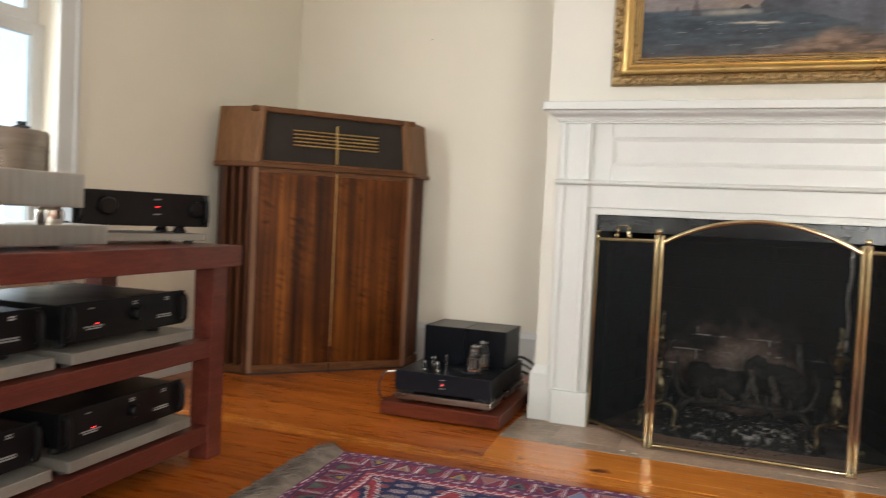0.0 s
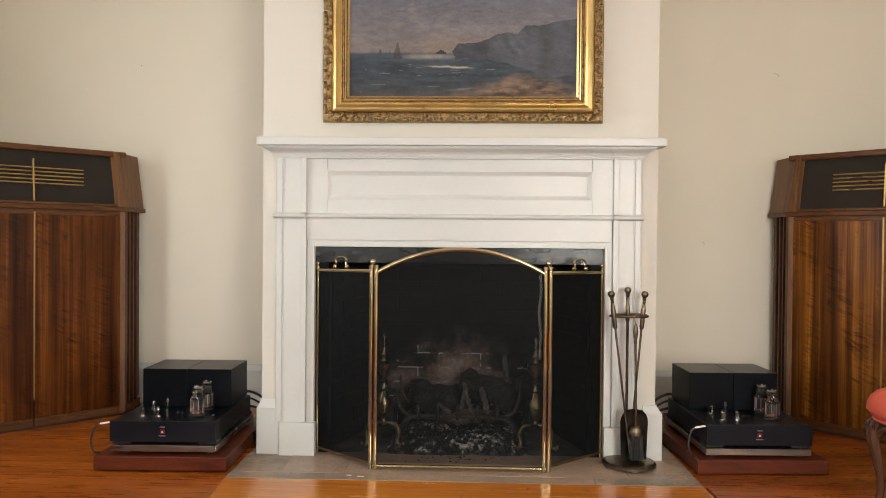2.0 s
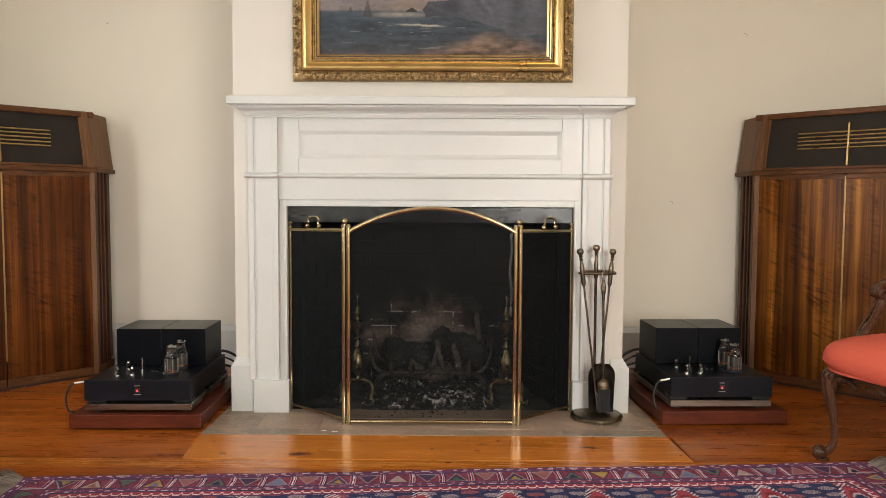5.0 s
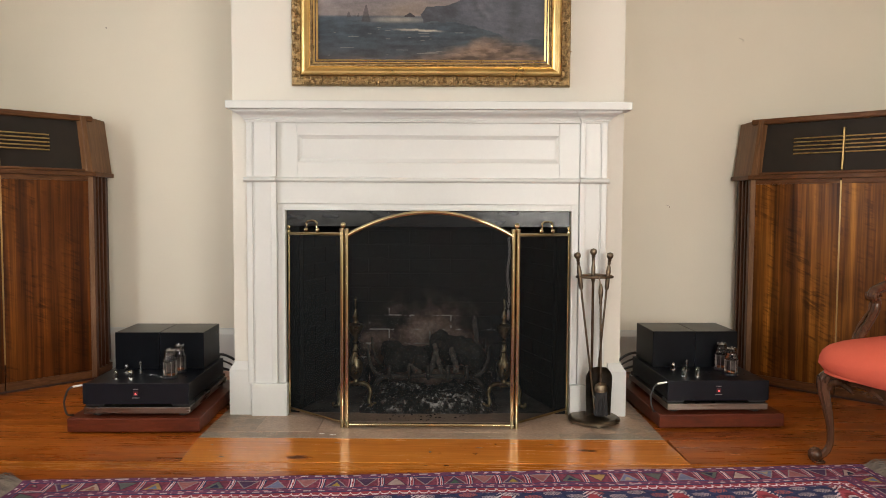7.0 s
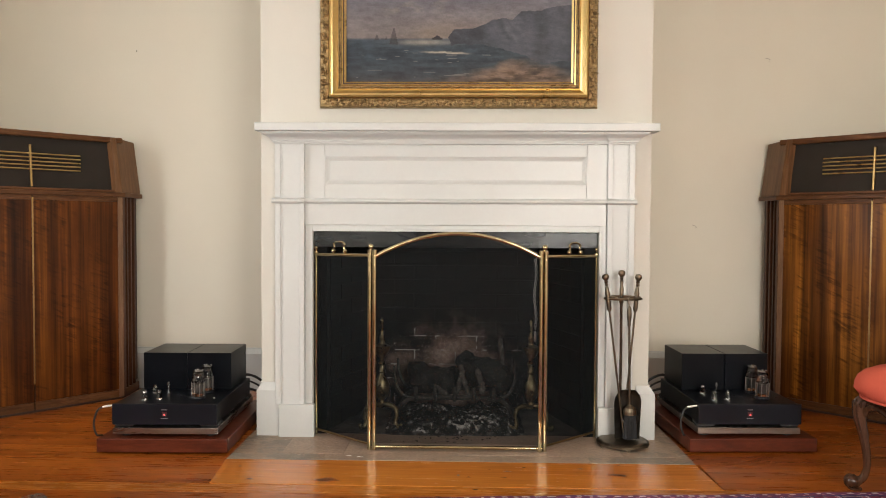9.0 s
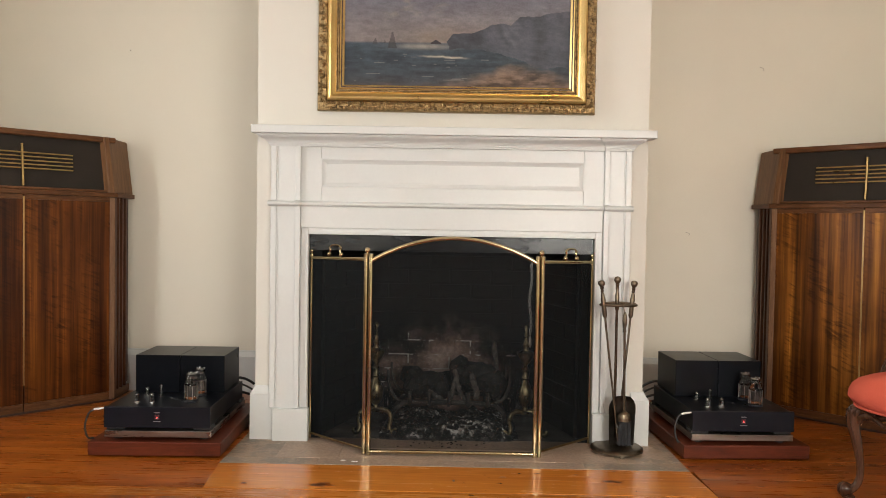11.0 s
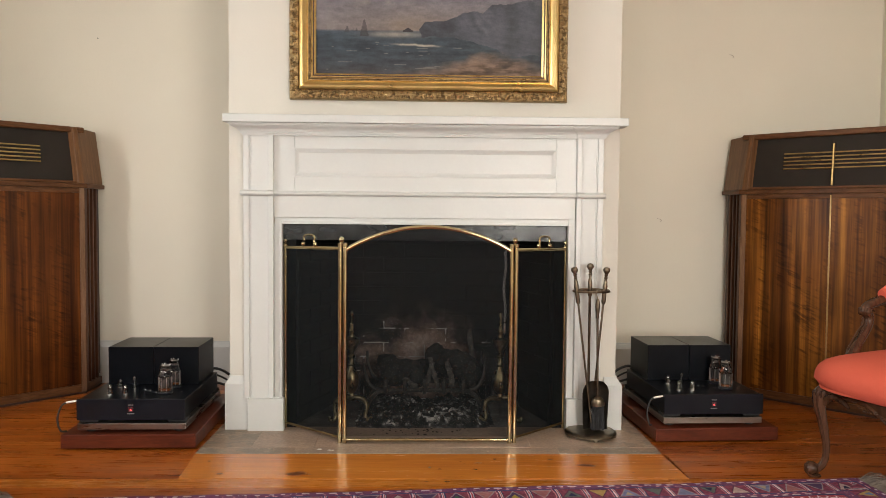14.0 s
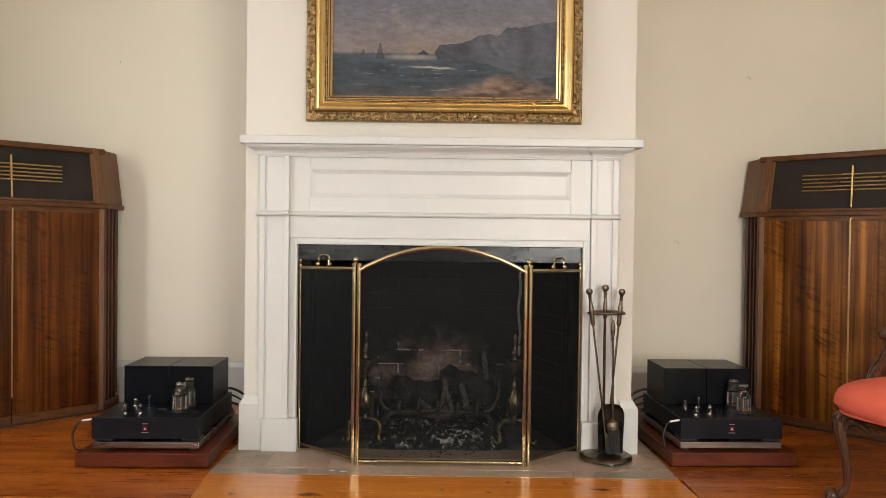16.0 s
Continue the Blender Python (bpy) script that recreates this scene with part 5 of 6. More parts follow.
def amplifier(m):
    """Front at y = 0, its middle at x = 0; z = 0 is the platform's top."""
    ob = thing("valve_amplifier", "black mono valve amplifier with glass valves and red badge", "amplifier", "mono valve amplifiers", m)
    b = box(-0.196, 0.196, 0.006, 0.545, 0.012, 0.036, 0.002)
    plate = part("base_plate", b, STEEL, ob, "brushed aluminium isolation plate")
    for x in (-0.16, 0.16):
        for y in (0.05, 0.5):
            part("plate_foot", lathe([(0.018, 0.0), (0.018, 0.012)], 12, None, (x, y, 0)), RUBBER, plate)
            part("foot", box(x - 0.034, x + 0.034, y - 0.030, y + 0.030, 0.0362, 0.0508, 0.003), RUBBER, ob)
    part("chassis", box(-0.193, 0.193, 0.012, 0.505, 0.051, 0.124, 0.0015), BLACKMETAL, ob)
    part("front_plate", box(-0.196, 0.196, 0.0, 0.0115, 0.049, 0.1265, 0.002), BLACKSATIN, ob, "thick black front plate")
    for x0, x1 in ((-0.178, -0.001), (0.001, 0.178)):
        part("transformer_cover", box(x0, x1, 0.262, 0.503, 0.1245, 0.274, 0.002), BLACKMETAL, ob, "matt black transformer cover")
    b = box(-0.0085, 0.0085, -0.001, 0.0005, 0.0805, 0.0965)
    badge = part("badge", b, REDPRINT, ob, "small red badge")
    bm = bmesh.new()
    bm.faces.new([bm.verts.new(v) for v in ((-0.006, -0.0014, 0.083), (0.006, -0.0014, 0.083), (0.0, -0.0014, 0.093))])
    part("badge_mark", bm, PRINT, badge)
    part("led", ball((0.0, -0.001, 0.087), 0.0026), LED, badge, "lit red indicator")
    part("print_bar", box(-0.010, 0.010, -0.0012, 0.0002, 0.104, 0.1065), PRINT, ob)
    part("print_bar", box(-0.013, 0.013, -0.0012, 0.0002, 0.0715, 0.0740), PRINT, ob)
    big_valve(ob, 0.092, 0.110, 0.124)
    big_valve(ob, 0.094, 0.214, 0.124)
    for x, y, h in ((-0.107, 0.088, 0.036), (-0.110, 0.205, 0.034), (-0.051, 0.092, 0.036)):
        small_valve(ob, x, y, 0.124, h)
    part("adjuster_post", lathe([(0.0085, 0.0), (0.0085, 0.003), (0.0038, 0.004), (0.0038, 0.030), (0.0065, 0.031), (0.0065, 0.041), (0.003, 0.0445), (0.0, 0.045)], 12, None, (-0.055, 0.203, 0.124)), GETTER, ob, smooth=True)
    for x, y in ((0.0, 0.16), (0.02, 0.155), (0.055, 0.12), (0.15, 0.12)):
        part("screw", lathe([(0.004, 0), (0.004, 0.002), (0.0, 0.003)], 8, None, (x, y, 0.124)), GETTER, ob)
    return ob


PL, PR = pose(-1.134, -0.300, 0, 0, 0, 1.5), pose(1.186, -0.194, 0, 0, 0, 3.0)
plat = platform(PL)
copy_thing(plat, PR)
AL = PL @ pose(0.005, 0.016, 0.060, 0, 0, 0.0) @ Matrix.Diagonal((1.045, 1.03, 1.05, 1))
AR = PR @ pose(-0.010, 0.016, 0.060, 0, 0, -1.0) @ Matrix.Diagonal((1.045, 1.03, 1.05, 1))
amp = amplifier(AL)
copy_thing(amp, PR @ pose(-0.010, 0.016, 0.060, 0, 0, -1.0))


def cable(pts, r, label, plug=None, steps=8):
    ob = thing("cable", label, "cable")
    part("lead", tube(pts, r, 8, steps), RUBBER, ob, smooth=True)
    if plug:
        a, c = Vector(plug[0]), Vector(plug[1])
        d = c - a
        part("plug", lathe([(0.003, 0), (0.0042, 0.006), (0.0042, d.length * 0.7), (0.003, d.length)], 12, None, a, d), WHITEPLASTIC, ob, "white connector", True)
    return ob


# signal leads with white plugs at the side of each amplifier
for A, s in ((AL, -1), (AR, -1)):
    P = lambda x, y, z: A @ Vector((x, y, z))
    side = -0.196
    cable([P(side - 0.040, 0.012, 0.112), P(side - 0.056, 0.005, 0.100), P(side - 0.068, 0.0, 0.055), P(side - 0.058, 0.0, 0.012), P(side - 0.044, 0.02, 0.004)], 0.0035,
          "thin black signal lead with a white plug", (P(side - 0.042, 0.012, 0.112), P(side - 0.002, 0.014, 0.118)))
for A, s in ((AL, 1), (AR, -1)):
    P = lambda x, y, z: A @ Vector((s * x, y, z))
    cable([P(0.14, 0.506, 0.10), P(0.17, 0.55, 0.13), P(0.24, 0.56, 0.09), P(0.245, 0.53, 0.01), P(0.225, 0.60, -0.052), P(0.10, 0.66, -0.054)], 0.006, "thick black mains lead behind the amplifier")
    cable([P(0.10, 0.506, 0.08), P(0.15, 0.54, 0.075), P(0.22, 0.55, 0.055), P(0.275, 0.56, 0.02), P(0.255, 0.60, -0.05), P(0.05, 0.655, -0.054)], 0.0055, "thick black mains lead behind the amplifier")
    cable([P(0.05, 0.506, 0.09), P(0.16, 0.55, 0.105), P(0.255, 0.545, 0.055), P(0.265, 0.50, -0.005), P(0.215, 0.47, -0.020), P(0.205, 0.60, -0.054), P(0.0, 0.67, -0.054)], 0.0045, "black speaker lead looped beside the amplifier")

# ---- rug ----
rug = thing("rug", "red and navy patterned woollen rug with grey fringes", "rug")
RW, RD, RA = 2.78, 1.75, 4.05
RM = pose(-1.268, -0.832, 0, 0, 0, RA)
tri = np.array(((0.40, 0.33, 0.22), (0.020, 0.022, 0.050), (0.38, 0.27, 0.055), (0.30, 0.13, 0.10), (0.06, 0.13, 0.085), (0.13, 0.19, 0.28), (0.42, 0.35, 0.27), (0.025, 0.03, 0.07)))


def rug_colour(u, v):
    """u along the rug, v from its far edge towards the room."""
    e = np.stack([v, u, RW - u], 0)
    which = np.argmin(e, 0)
    d = e.min(0)
    s = np.where(which == 0, u, v)
    plum, red, navy, white = np.array((0.112, 0.036, 0.076)), np.array((0.270, 0.044, 0.056)), np.array((0.022, 0.027, 0.068)), np.array((0.66, 0.56, 0.55))
    rose = np.array((0.42, 0.20, 0.21))
    fuzz, rough = clouds(u * 130, v * 130, 3, 2), clouds(u * 45, v * 45, 13, 2)

    def lay(c, where, colour):
        return np.where(where[..., None], colour, c)

    def dashes(mid, half, per, fill, seed):
        j = clouds(s * 14, 0 * s + seed, seed, 2)
        return (np.abs(d - mid - 0.002 * (rough - 0.5)) < half) & ((s * per + 1.2 * j) % 1 < fill + 0.5 * (j - 0.5)) & (rough > 0.30)

    c = np.zeros(u.shape + (3,)) + plum
    c = lay(c, dashes(0.0095, 0.0032, 24, 0.42, 3), white * 0.72)
    c = lay(c, dashes(0.0215, 0.0028, 27, 0.36, 8), rose)
    c = lay(c, np.abs(d - 0.030) < 0.0022, navy * 1.4)
    # main border: triangles in turn up and down, parted by bands of thin stripes
    w, a0, a1 = 0.094, 0.032, 0.108
    m = (d >= a0) & (d < a1)
    cell = np.floor(s / w)
    f, h = s / w - cell, (d - a0) / (a1 - a0)
    pick = np.abs(np.sin(cell * 12.9898 + which * 7.1) * 43758.5) % 1
    idx = (pick * 8).astype(int) % 8
    c = lay(c, m, np.array((0.155, 0.035, 0.058)) * (0.7 + 0.5 * fuzz[..., None]))
    hh = np.where(cell % 2 == 0, h, 1 - h) + 0.05 * (rough - 0.5)
    f2 = np.abs(f - 0.54)
    c = lay(c, m & (f2 < 0.34 * (hh - 0.02) / 0.8) & (hh > 0.06) & (hh < 0.94), np.where(((idx % 2) == 0)[..., None], plum * 0.6, white * 0.34))
    c = lay(c, m & (f2 < 0.34 * (hh - 0.13) / 0.8) & (hh > 0.16) & (hh < 0.88), 0.64 * tri[idx] + 0.36 * plum)
    c = lay(c, m & (f2 < 0.20 * (hh - 0.42) / 0.5) & (hh > 0.46) & (hh < 0.82) & (pick * 50 % 1 < 0.6), tri[(idx + 3) % 8] * 0.7)
    for p, q, col in ((0.0, 0.030, navy), (0.030, 0.066, white * 0.85), (0.066, 0.100, red), (0.100, 0.132, white * 0.6), (0.132, 0.165, navy), (0.940, 0.970, rose)):
        c = lay(c, m & (f + 0.02 * (rough - 0.5) >= p) & (f + 0.02 * (rough - 0.5) < q), col)
    # guard stripe with beads between two dark lines
    c = lay(c, np.abs(d - 0.110) < 0.0022, navy * 1.4)
    c = lay(c, dashes(0.119, 0.0026, 30, 0.35, 5), rose)
    c = lay(c, dashes(0.131, 0.0042, 26, 0.50, 11), white * 0.55)
    c = lay(c, np.abs(d - 0.142) < 0.0025, navy * 1.2)
    # running hooks, pale on crimson
    k = (d >= 0.146) & (d < 0.186)
    c = lay(c, k, red * 0.85)
    p = s / 0.030 % 1
    zig = np.abs((d - 0.163) / 0.008 - np.sin(2 * math.pi * p + 1.2 * np.cos(2 * math.pi * p)))
    c = lay(c, k & (zig < 0.55) & (d < 0.176), white * 0.85)
    c = lay(c, (d > 0.178) & (d < 0.186), plum * 0.9)
    # field: navy, with red lozenges whose outlines are toothed in white, and pale leaves
    fld = d >= 0.186
    c = lay(c, fld, navy * (0.75 + 0.6 * fuzz[..., None]))
    gx, gy = (u / 0.065) % 1 - 0.5, ((v - 0.2) / 0.050 + 0.5 * (np.floor(u / 0.065) % 2)) % 1 - 0.5
    rib = ((gx * 7 + np.abs(gy) * 5) % 1 < 0.7)
    leafm = fld & (np.abs(gy) < 0.30 - 0.9 * gx * gx) & (np.abs(gx) < 0.42) & rib
    c = lay(c, leafm, np.where((np.floor(u / 0.065) % 3 == 0)[..., None], np.array((0.26, 0.075, 0.075)), np.array((0.27, 0.22, 0.23))))
    q = 0.007
    us_, vs_ = np.floor(u / q) * q, np.floor(v / q) * q
    lx, ly = np.abs(((us_ - 0.05) / 0.265) % 1 - 0.5) * 0.265, np.abs(((vs_ - 0.46) / 0.54 + 0.5) % 1 - 0.5) * 0.54
    r = np.maximum(lx - 0.012, 0) / 0.108 + ly / 0.27
    tooth = (((u + v) / 0.017) % 1 < 0.5)
    c = lay(c, fld & (r < 1.06) & tooth, white * 0.75)
    for lim, col in ((0.93, red), (0.80, red * 0.6), (0.72, white * 0.6), (0.67, navy), (0.52, red * 1.1), (0.34, np.array((0.34, 0.24, 0.18))), (0.24, red), (0.12, navy)):
        c = lay(c, fld & (r < lim), col)
    # uneven dyeing and wear
    return np.array((1.28, 1.30, 1.40)) * c * (0.72 + 0.55 * clouds(u * 5, v * 28, 6))[..., None] * (0.80 + 0.4 * fuzz[..., None])


us = np.linspace(0, RW, 1050)
vs = np.concatenate([np.linspace(0, 0.62, 225), np.linspace(0.632, RD, 50)])


def rug_place(u, v):
    x = u + 0.004 * np.sin(v * 9) + 0.003 * np.sin(v * 31)
    y = -v + 0.004 * np.sin(u * 5.3) + 0.002 * np.sin(u * 23)
    z = 0.0075 + 0.0016 * clouds(u * 7, v * 7, 3) + 0.0012 * clouds(u * 90, v * 90, 4, 2) + 0.0025 * np.exp(-(np.minimum(v, 9) / 0.03) ** 2) * clouds(u * 3, v, 8)
    return (RM[0][0] * x + RM[0][1] * y + RM[0][3], RM[1][0] * x + RM[1][1] * y + RM[1][3], z)


sheet("woven_face", us, vs, rug_place, rug_colour, WOOL, rug)
b = box(0.004, RW - 0.004, -RD + 0.004, -0.004, 0.0005, 0.006)
part("backing", moved(b, RM), DARKWOOD, rug)
rng = random.Random(5)
for end, s in ((0.0, -1), (RW, 1)):
    b = bmesh.new()
    for i in range(1500):
        v = rng.uniform(0.0, RD)
        ln, sway = rng.uniform(0.075, 0.135), rng.uniform(-0.09, 0.09)
        z = rng.uniform(0.002, 0.022)
        pts = [(end - s * 0.004, -v, 0.006), (end + s * ln * 0.35, -v + sway * 0.2, z + 0.004), (end + s * ln * 0.7, -v + sway * 0.7, z), (end + s * ln, -v + sway, 0.002)]
        tube(pts, [0.0019, 0.0018, 0.0016, 0.0010], 4, 2, b)
    part("fringe", moved(b, RM), FRINGE, rug, "tangled grey wool fringe", kind="stuff")

# ---- armchair ----
CA = 206.0  # the way that it faces
chair = thing("armchair", "carved walnut armchair upholstered in coral fabric", "armchair", m=pose(1.404, -0.590, 0, 0, 0, CA + 90) @ pose(0.31, 0.0, 0))
# own frame: front towards -y, front legs at x = -0.31 (seen) and 0.31, y = 0; depth to y = 0.56
HW, DEP = 0.305, 0.54


def cabriole(x, y, sx):
    return [(x + sx * 0.006, y + 0.006, 0.316), (x - sx * 0.012, y - 0.012, 0.296), (x - sx * 0.014, y - 0.014, 0.262), (x - sx * 0.006, y - 0.006, 0.205), (x + sx * 0.003, y + 0.003, 0.135),
            (x + sx * 0.005, y + 0.005, 0.080), (x - sx * 0.002, y - 0.002, 0.045), (x - sx * 0.018, y - 0.018, 0.022)]


LEG_R = [0.022, 0.0245, 0.0215, 0.0165, 0.0130, 0.0115, 0.0125, 0.0140]
for x, sx in ((-HW, 1), (HW, -1)):
    line = cabriole(x, 0, sx)
    leg = part("leg", tube(line, LEG_R, 12, 5), CHAIRWOOD, chair, smooth=True)
    # raised edge lines that run down the leg
    for ax, ay in ((0.30, -0.95), (-0.95, 0.30)):
        part("leg_bead", tube([(p[0] + sx * ax * r * 0.98, p[1] + ay * r * 0.98, p[2]) for p, r in zip(line, LEG_R)], 0.0032, 6, 5), CHAIRWOOD, leg, smooth=True)
    b = ball((x - sx * 0.026, -0.026, 0.0270), 0.0230)
    part("scroll_foot", b, CHAIRWOOD, leg, smooth=True)
    for k in range(3):
        a0_ = radians(20 + 35 * k)
        own = [(0.0225 * math.cos(t), 0, 0.0225 * math.sin(t)) for t in np.linspace(0, 2 * math.pi, 17)]
        own = tube(own, 0.0030, 6, 1, closed=True)
        moved(own, Matrix.Translation((x - sx * 0.027, -0.027, 0.0270)) @ Matrix.Rotation(a0_ * sx, 4, "Z"))
        part("scroll_rib", own, CHAIRWOOD, leg, smooth=True)
    part("foot_pad", lathe([(0.0, 0.0), (0.021, 0.0), (0.022, 0.004), (0.019, 0.007), (0.0, 0.007)], 16, None, (x - sx * 0.020, -0.018, 0.0)), CHAIRWOOD, leg, smooth=True)
    b = None
    for k in range(5):
        a = radians(190 + 40 * k) if sx > 0 else radians(-10 - 40 * k)
        b = ball((x - sx * 0.012 + 0.0215 * math.cos(a), -0.012 + 0.0215 * math.sin(a), 0.302 - 0.005 * abs(k - 2)), 0.0052, b, 8, 2.4)
    part("carved_knee", b, CHAIRWOOD, leg, smooth=True)
    # the arch that leads from the knee into the front rail
    part("bracket", tube([(x + sx * 0.004, -0.010, 0.262), (x + sx * 0.016, -0.014, 0.284), (x + sx * 0.045, -0.022, 0.296), (x + sx * 0.085, -0.032, 0.290), (x + sx * 0.115, -0.040, 0.276)], [0.011, 0.012, 0.011, 0.010, 0.006], 10, 6), CHAIRWOOD, leg, smooth=True)
for x, sx in ((-HW + 0.03, 1), (HW - 0.03, -1)):
    part("leg", tube([(x, DEP, 0.34), (x, DEP + 0.005, 0.2), (x - sx * 0.01, DEP + 0.05, 0.0)], [0.022, 0.018, 0.015], 10), CHAIRWOOD, chair, smooth=True)


b = bmesh.new()
rows = []
for i in range(33):
    t = -1 + i / 16
    c = Vector((t * HW, -0.040 * math.cos(t * math.pi / 2) ** 2, 0))
    lower = 0.280 - 0.050 * math.exp(-(t / 0.24) ** 2) + 0.014 * math.exp(-((abs(t) - 0.55) / 0.22) ** 2) - 0.012 * math.exp(-((abs(t) - 1) / 0.12) ** 2)
    rows.append([b.verts.new(c + Vector(v)) for v in ((0, -0.014, 0.326), (0, -0.020, 0.314), (0, -0.016, lower + 0.018), (0, -0.022, lower + 0.008), (0, -0.014, lower), (0, 0.016, lower + 0.004), (0, 0.016, 0.326))])
for a, c in zip(rows, rows[1:]):
    for k in range(7):
        b.faces.new((a[k], a[(k + 1) % 7], c[(k + 1) % 7], c[k]))
b.faces.new(rows[0]), b.faces.new(rows[-1][::-1])
rail = part("front_rail", b, CHAIRWOOD, chair, smooth=True)
b = None
for k in range(7):
    a = radians(-180 + 30 * k)
    b = ball((0.026 * math.cos(a), -0.064, 0.274 + 0.022 * math.sin(a)), 0.009, b, 8, 1.4)
ball((0, -0.066, 0.276), 0.012, b)
for s in (-1, 1):
    for k in range(6):
        ball((s * (0.055 + 0.024 * k), -0.062 + 0.0012 * k * k, 0.274 + 0.006 * math.sin(k * 1.4) + 0.004 * k), 0.0085 - 0.0006 * k, b, 8, 0.7)
part("carved_shell", b, CHAIRWOOD, rail, "carved shell and leaves", True)
for s in (-1, 1):
    b = tube([(s * HW, 0.0, 0.300), (s * (HW + 0.012), DEP * 0.4, 0.298), (s * (HW - 0.03), DEP, 0.31)], 0.022, 10, 6, flat=1.3)
    part("side_rail", b, CHAIRWOOD, chair, smooth=True)
part("back_rail", tube([(-HW + 0.03, DEP, 0.33), (HW - 0.03, DEP, 0.33)], 0.022, 8, 1), CHAIRWOOD, chair, smooth=True)


def pad(w, d, z0, h, nx=28, ny=24):
    """A stuffed seat: round-cornered plan, swelling top."""
    us_, vs_ = np.linspace(-1, 1, nx), np.linspace(-1, 1, ny)
    bm = bmesh.new()
    grid = {}
    for lvl in (0, 1):
        for i, u in enumerate(us_):
            for j, v in enumerate(vs_):
                x, y = u * math.sqrt(1 - 0.12 * v * v), v * math.sqrt(1 - 0.12 * u * u)
                rise = max(0.0, (1 - abs(u) ** 5) * (1 - abs(v) ** 5)) ** 0.42
                z = z0 + (h * rise * (0.86 + 0.14 * (1 - u * u)) if lvl else 0.010 * rise)
                grid[lvl, i, j] = bm.verts.new((x * w, y * d / 2, z))
    for i in range(nx - 1):
        for j in range(ny - 1):
            bm.faces.new((grid[1, i, j], grid[1, i + 1, j], grid[1, i + 1, j + 1], grid[1, i, j + 1]))
            bm.faces.new((grid[0, i, j + 1], grid[0, i + 1, j + 1], grid[0, i + 1, j], grid[0, i, j]))
    bmesh.ops.remove_doubles(bm, verts=bm.verts, dist=0.0008)
    return bm


def outline(w, d, p=0.31, n=160):
    """A round-cornered plan, slightly bowed at the front."""
    out = []
    for a in np.linspace(0, 2 * math.pi, n, endpoint=False):
        c, q = math.cos(a), math.sin(a)
        out.append((math.copysign(abs(c) ** p, c) * w, math.copysign(abs(q) ** p, q) * d - 0.03 * max(0, -q) * (1 - abs(c))))
    return out


def cushion(w, d, z0):
    """A thick stuffed seat with bulging sides and a domed top."""
    bm = bmesh.new()
    rings = []
    for k, z in ((0.925, 0.0), (0.970, 0.012), (1.0, 0.034), (0.995, 0.056), (0.975, 0.076), (0.935, 0.092), (0.86, 0.105), (0.70, 0.116), (0.45, 0.123), (0.2, 0.126)):
        sag = 0.006 if z < 0.02 else 0
        rings.append([bm.verts.new((x * k, y * k, z0 + z - sag * math.cos(3 * x / w))) for x, y in outline(w, d)])
    for a, b_ in zip(rings, rings[1:]):
        for i in range(len(a)):
            bm.faces.new((a[i], a[(i + 1) % len(a)], b_[(i + 1) % len(a)], b_[i]))
    bm.faces.new(rings[0][::-1]), bm.faces.new(rings[-1])
    return bm


seat = moved(cushion(HW + 0.052, DEP / 2 + 0.058, 0.322), Matrix.Translation((0, DEP / 2 - 0.012, 0)))
seat_o = part("seat", seat, CORAL, chair, "plump coral seat", True)
pts = [(math.cos(a), math.sin(a)) for a in np.linspace(0, 2 * math.pi, 49)]
pts = [(math.copysign(abs(c) ** 0.31, c) * (HW + 0.034), DEP / 2 - 0.012 + math.copysign(abs(s_) ** 0.31, s_) * (DEP / 2 + 0.040) - 0.028 * max(0, -s_) * (1 - abs(c))) for c, s_ in pts]
part("piping", tube([(x, y, 0.327) for x, y in pts], 0.0055, 8, 1, closed=True), CORAL, seat_o, "coral piping along the seat's edge", True)
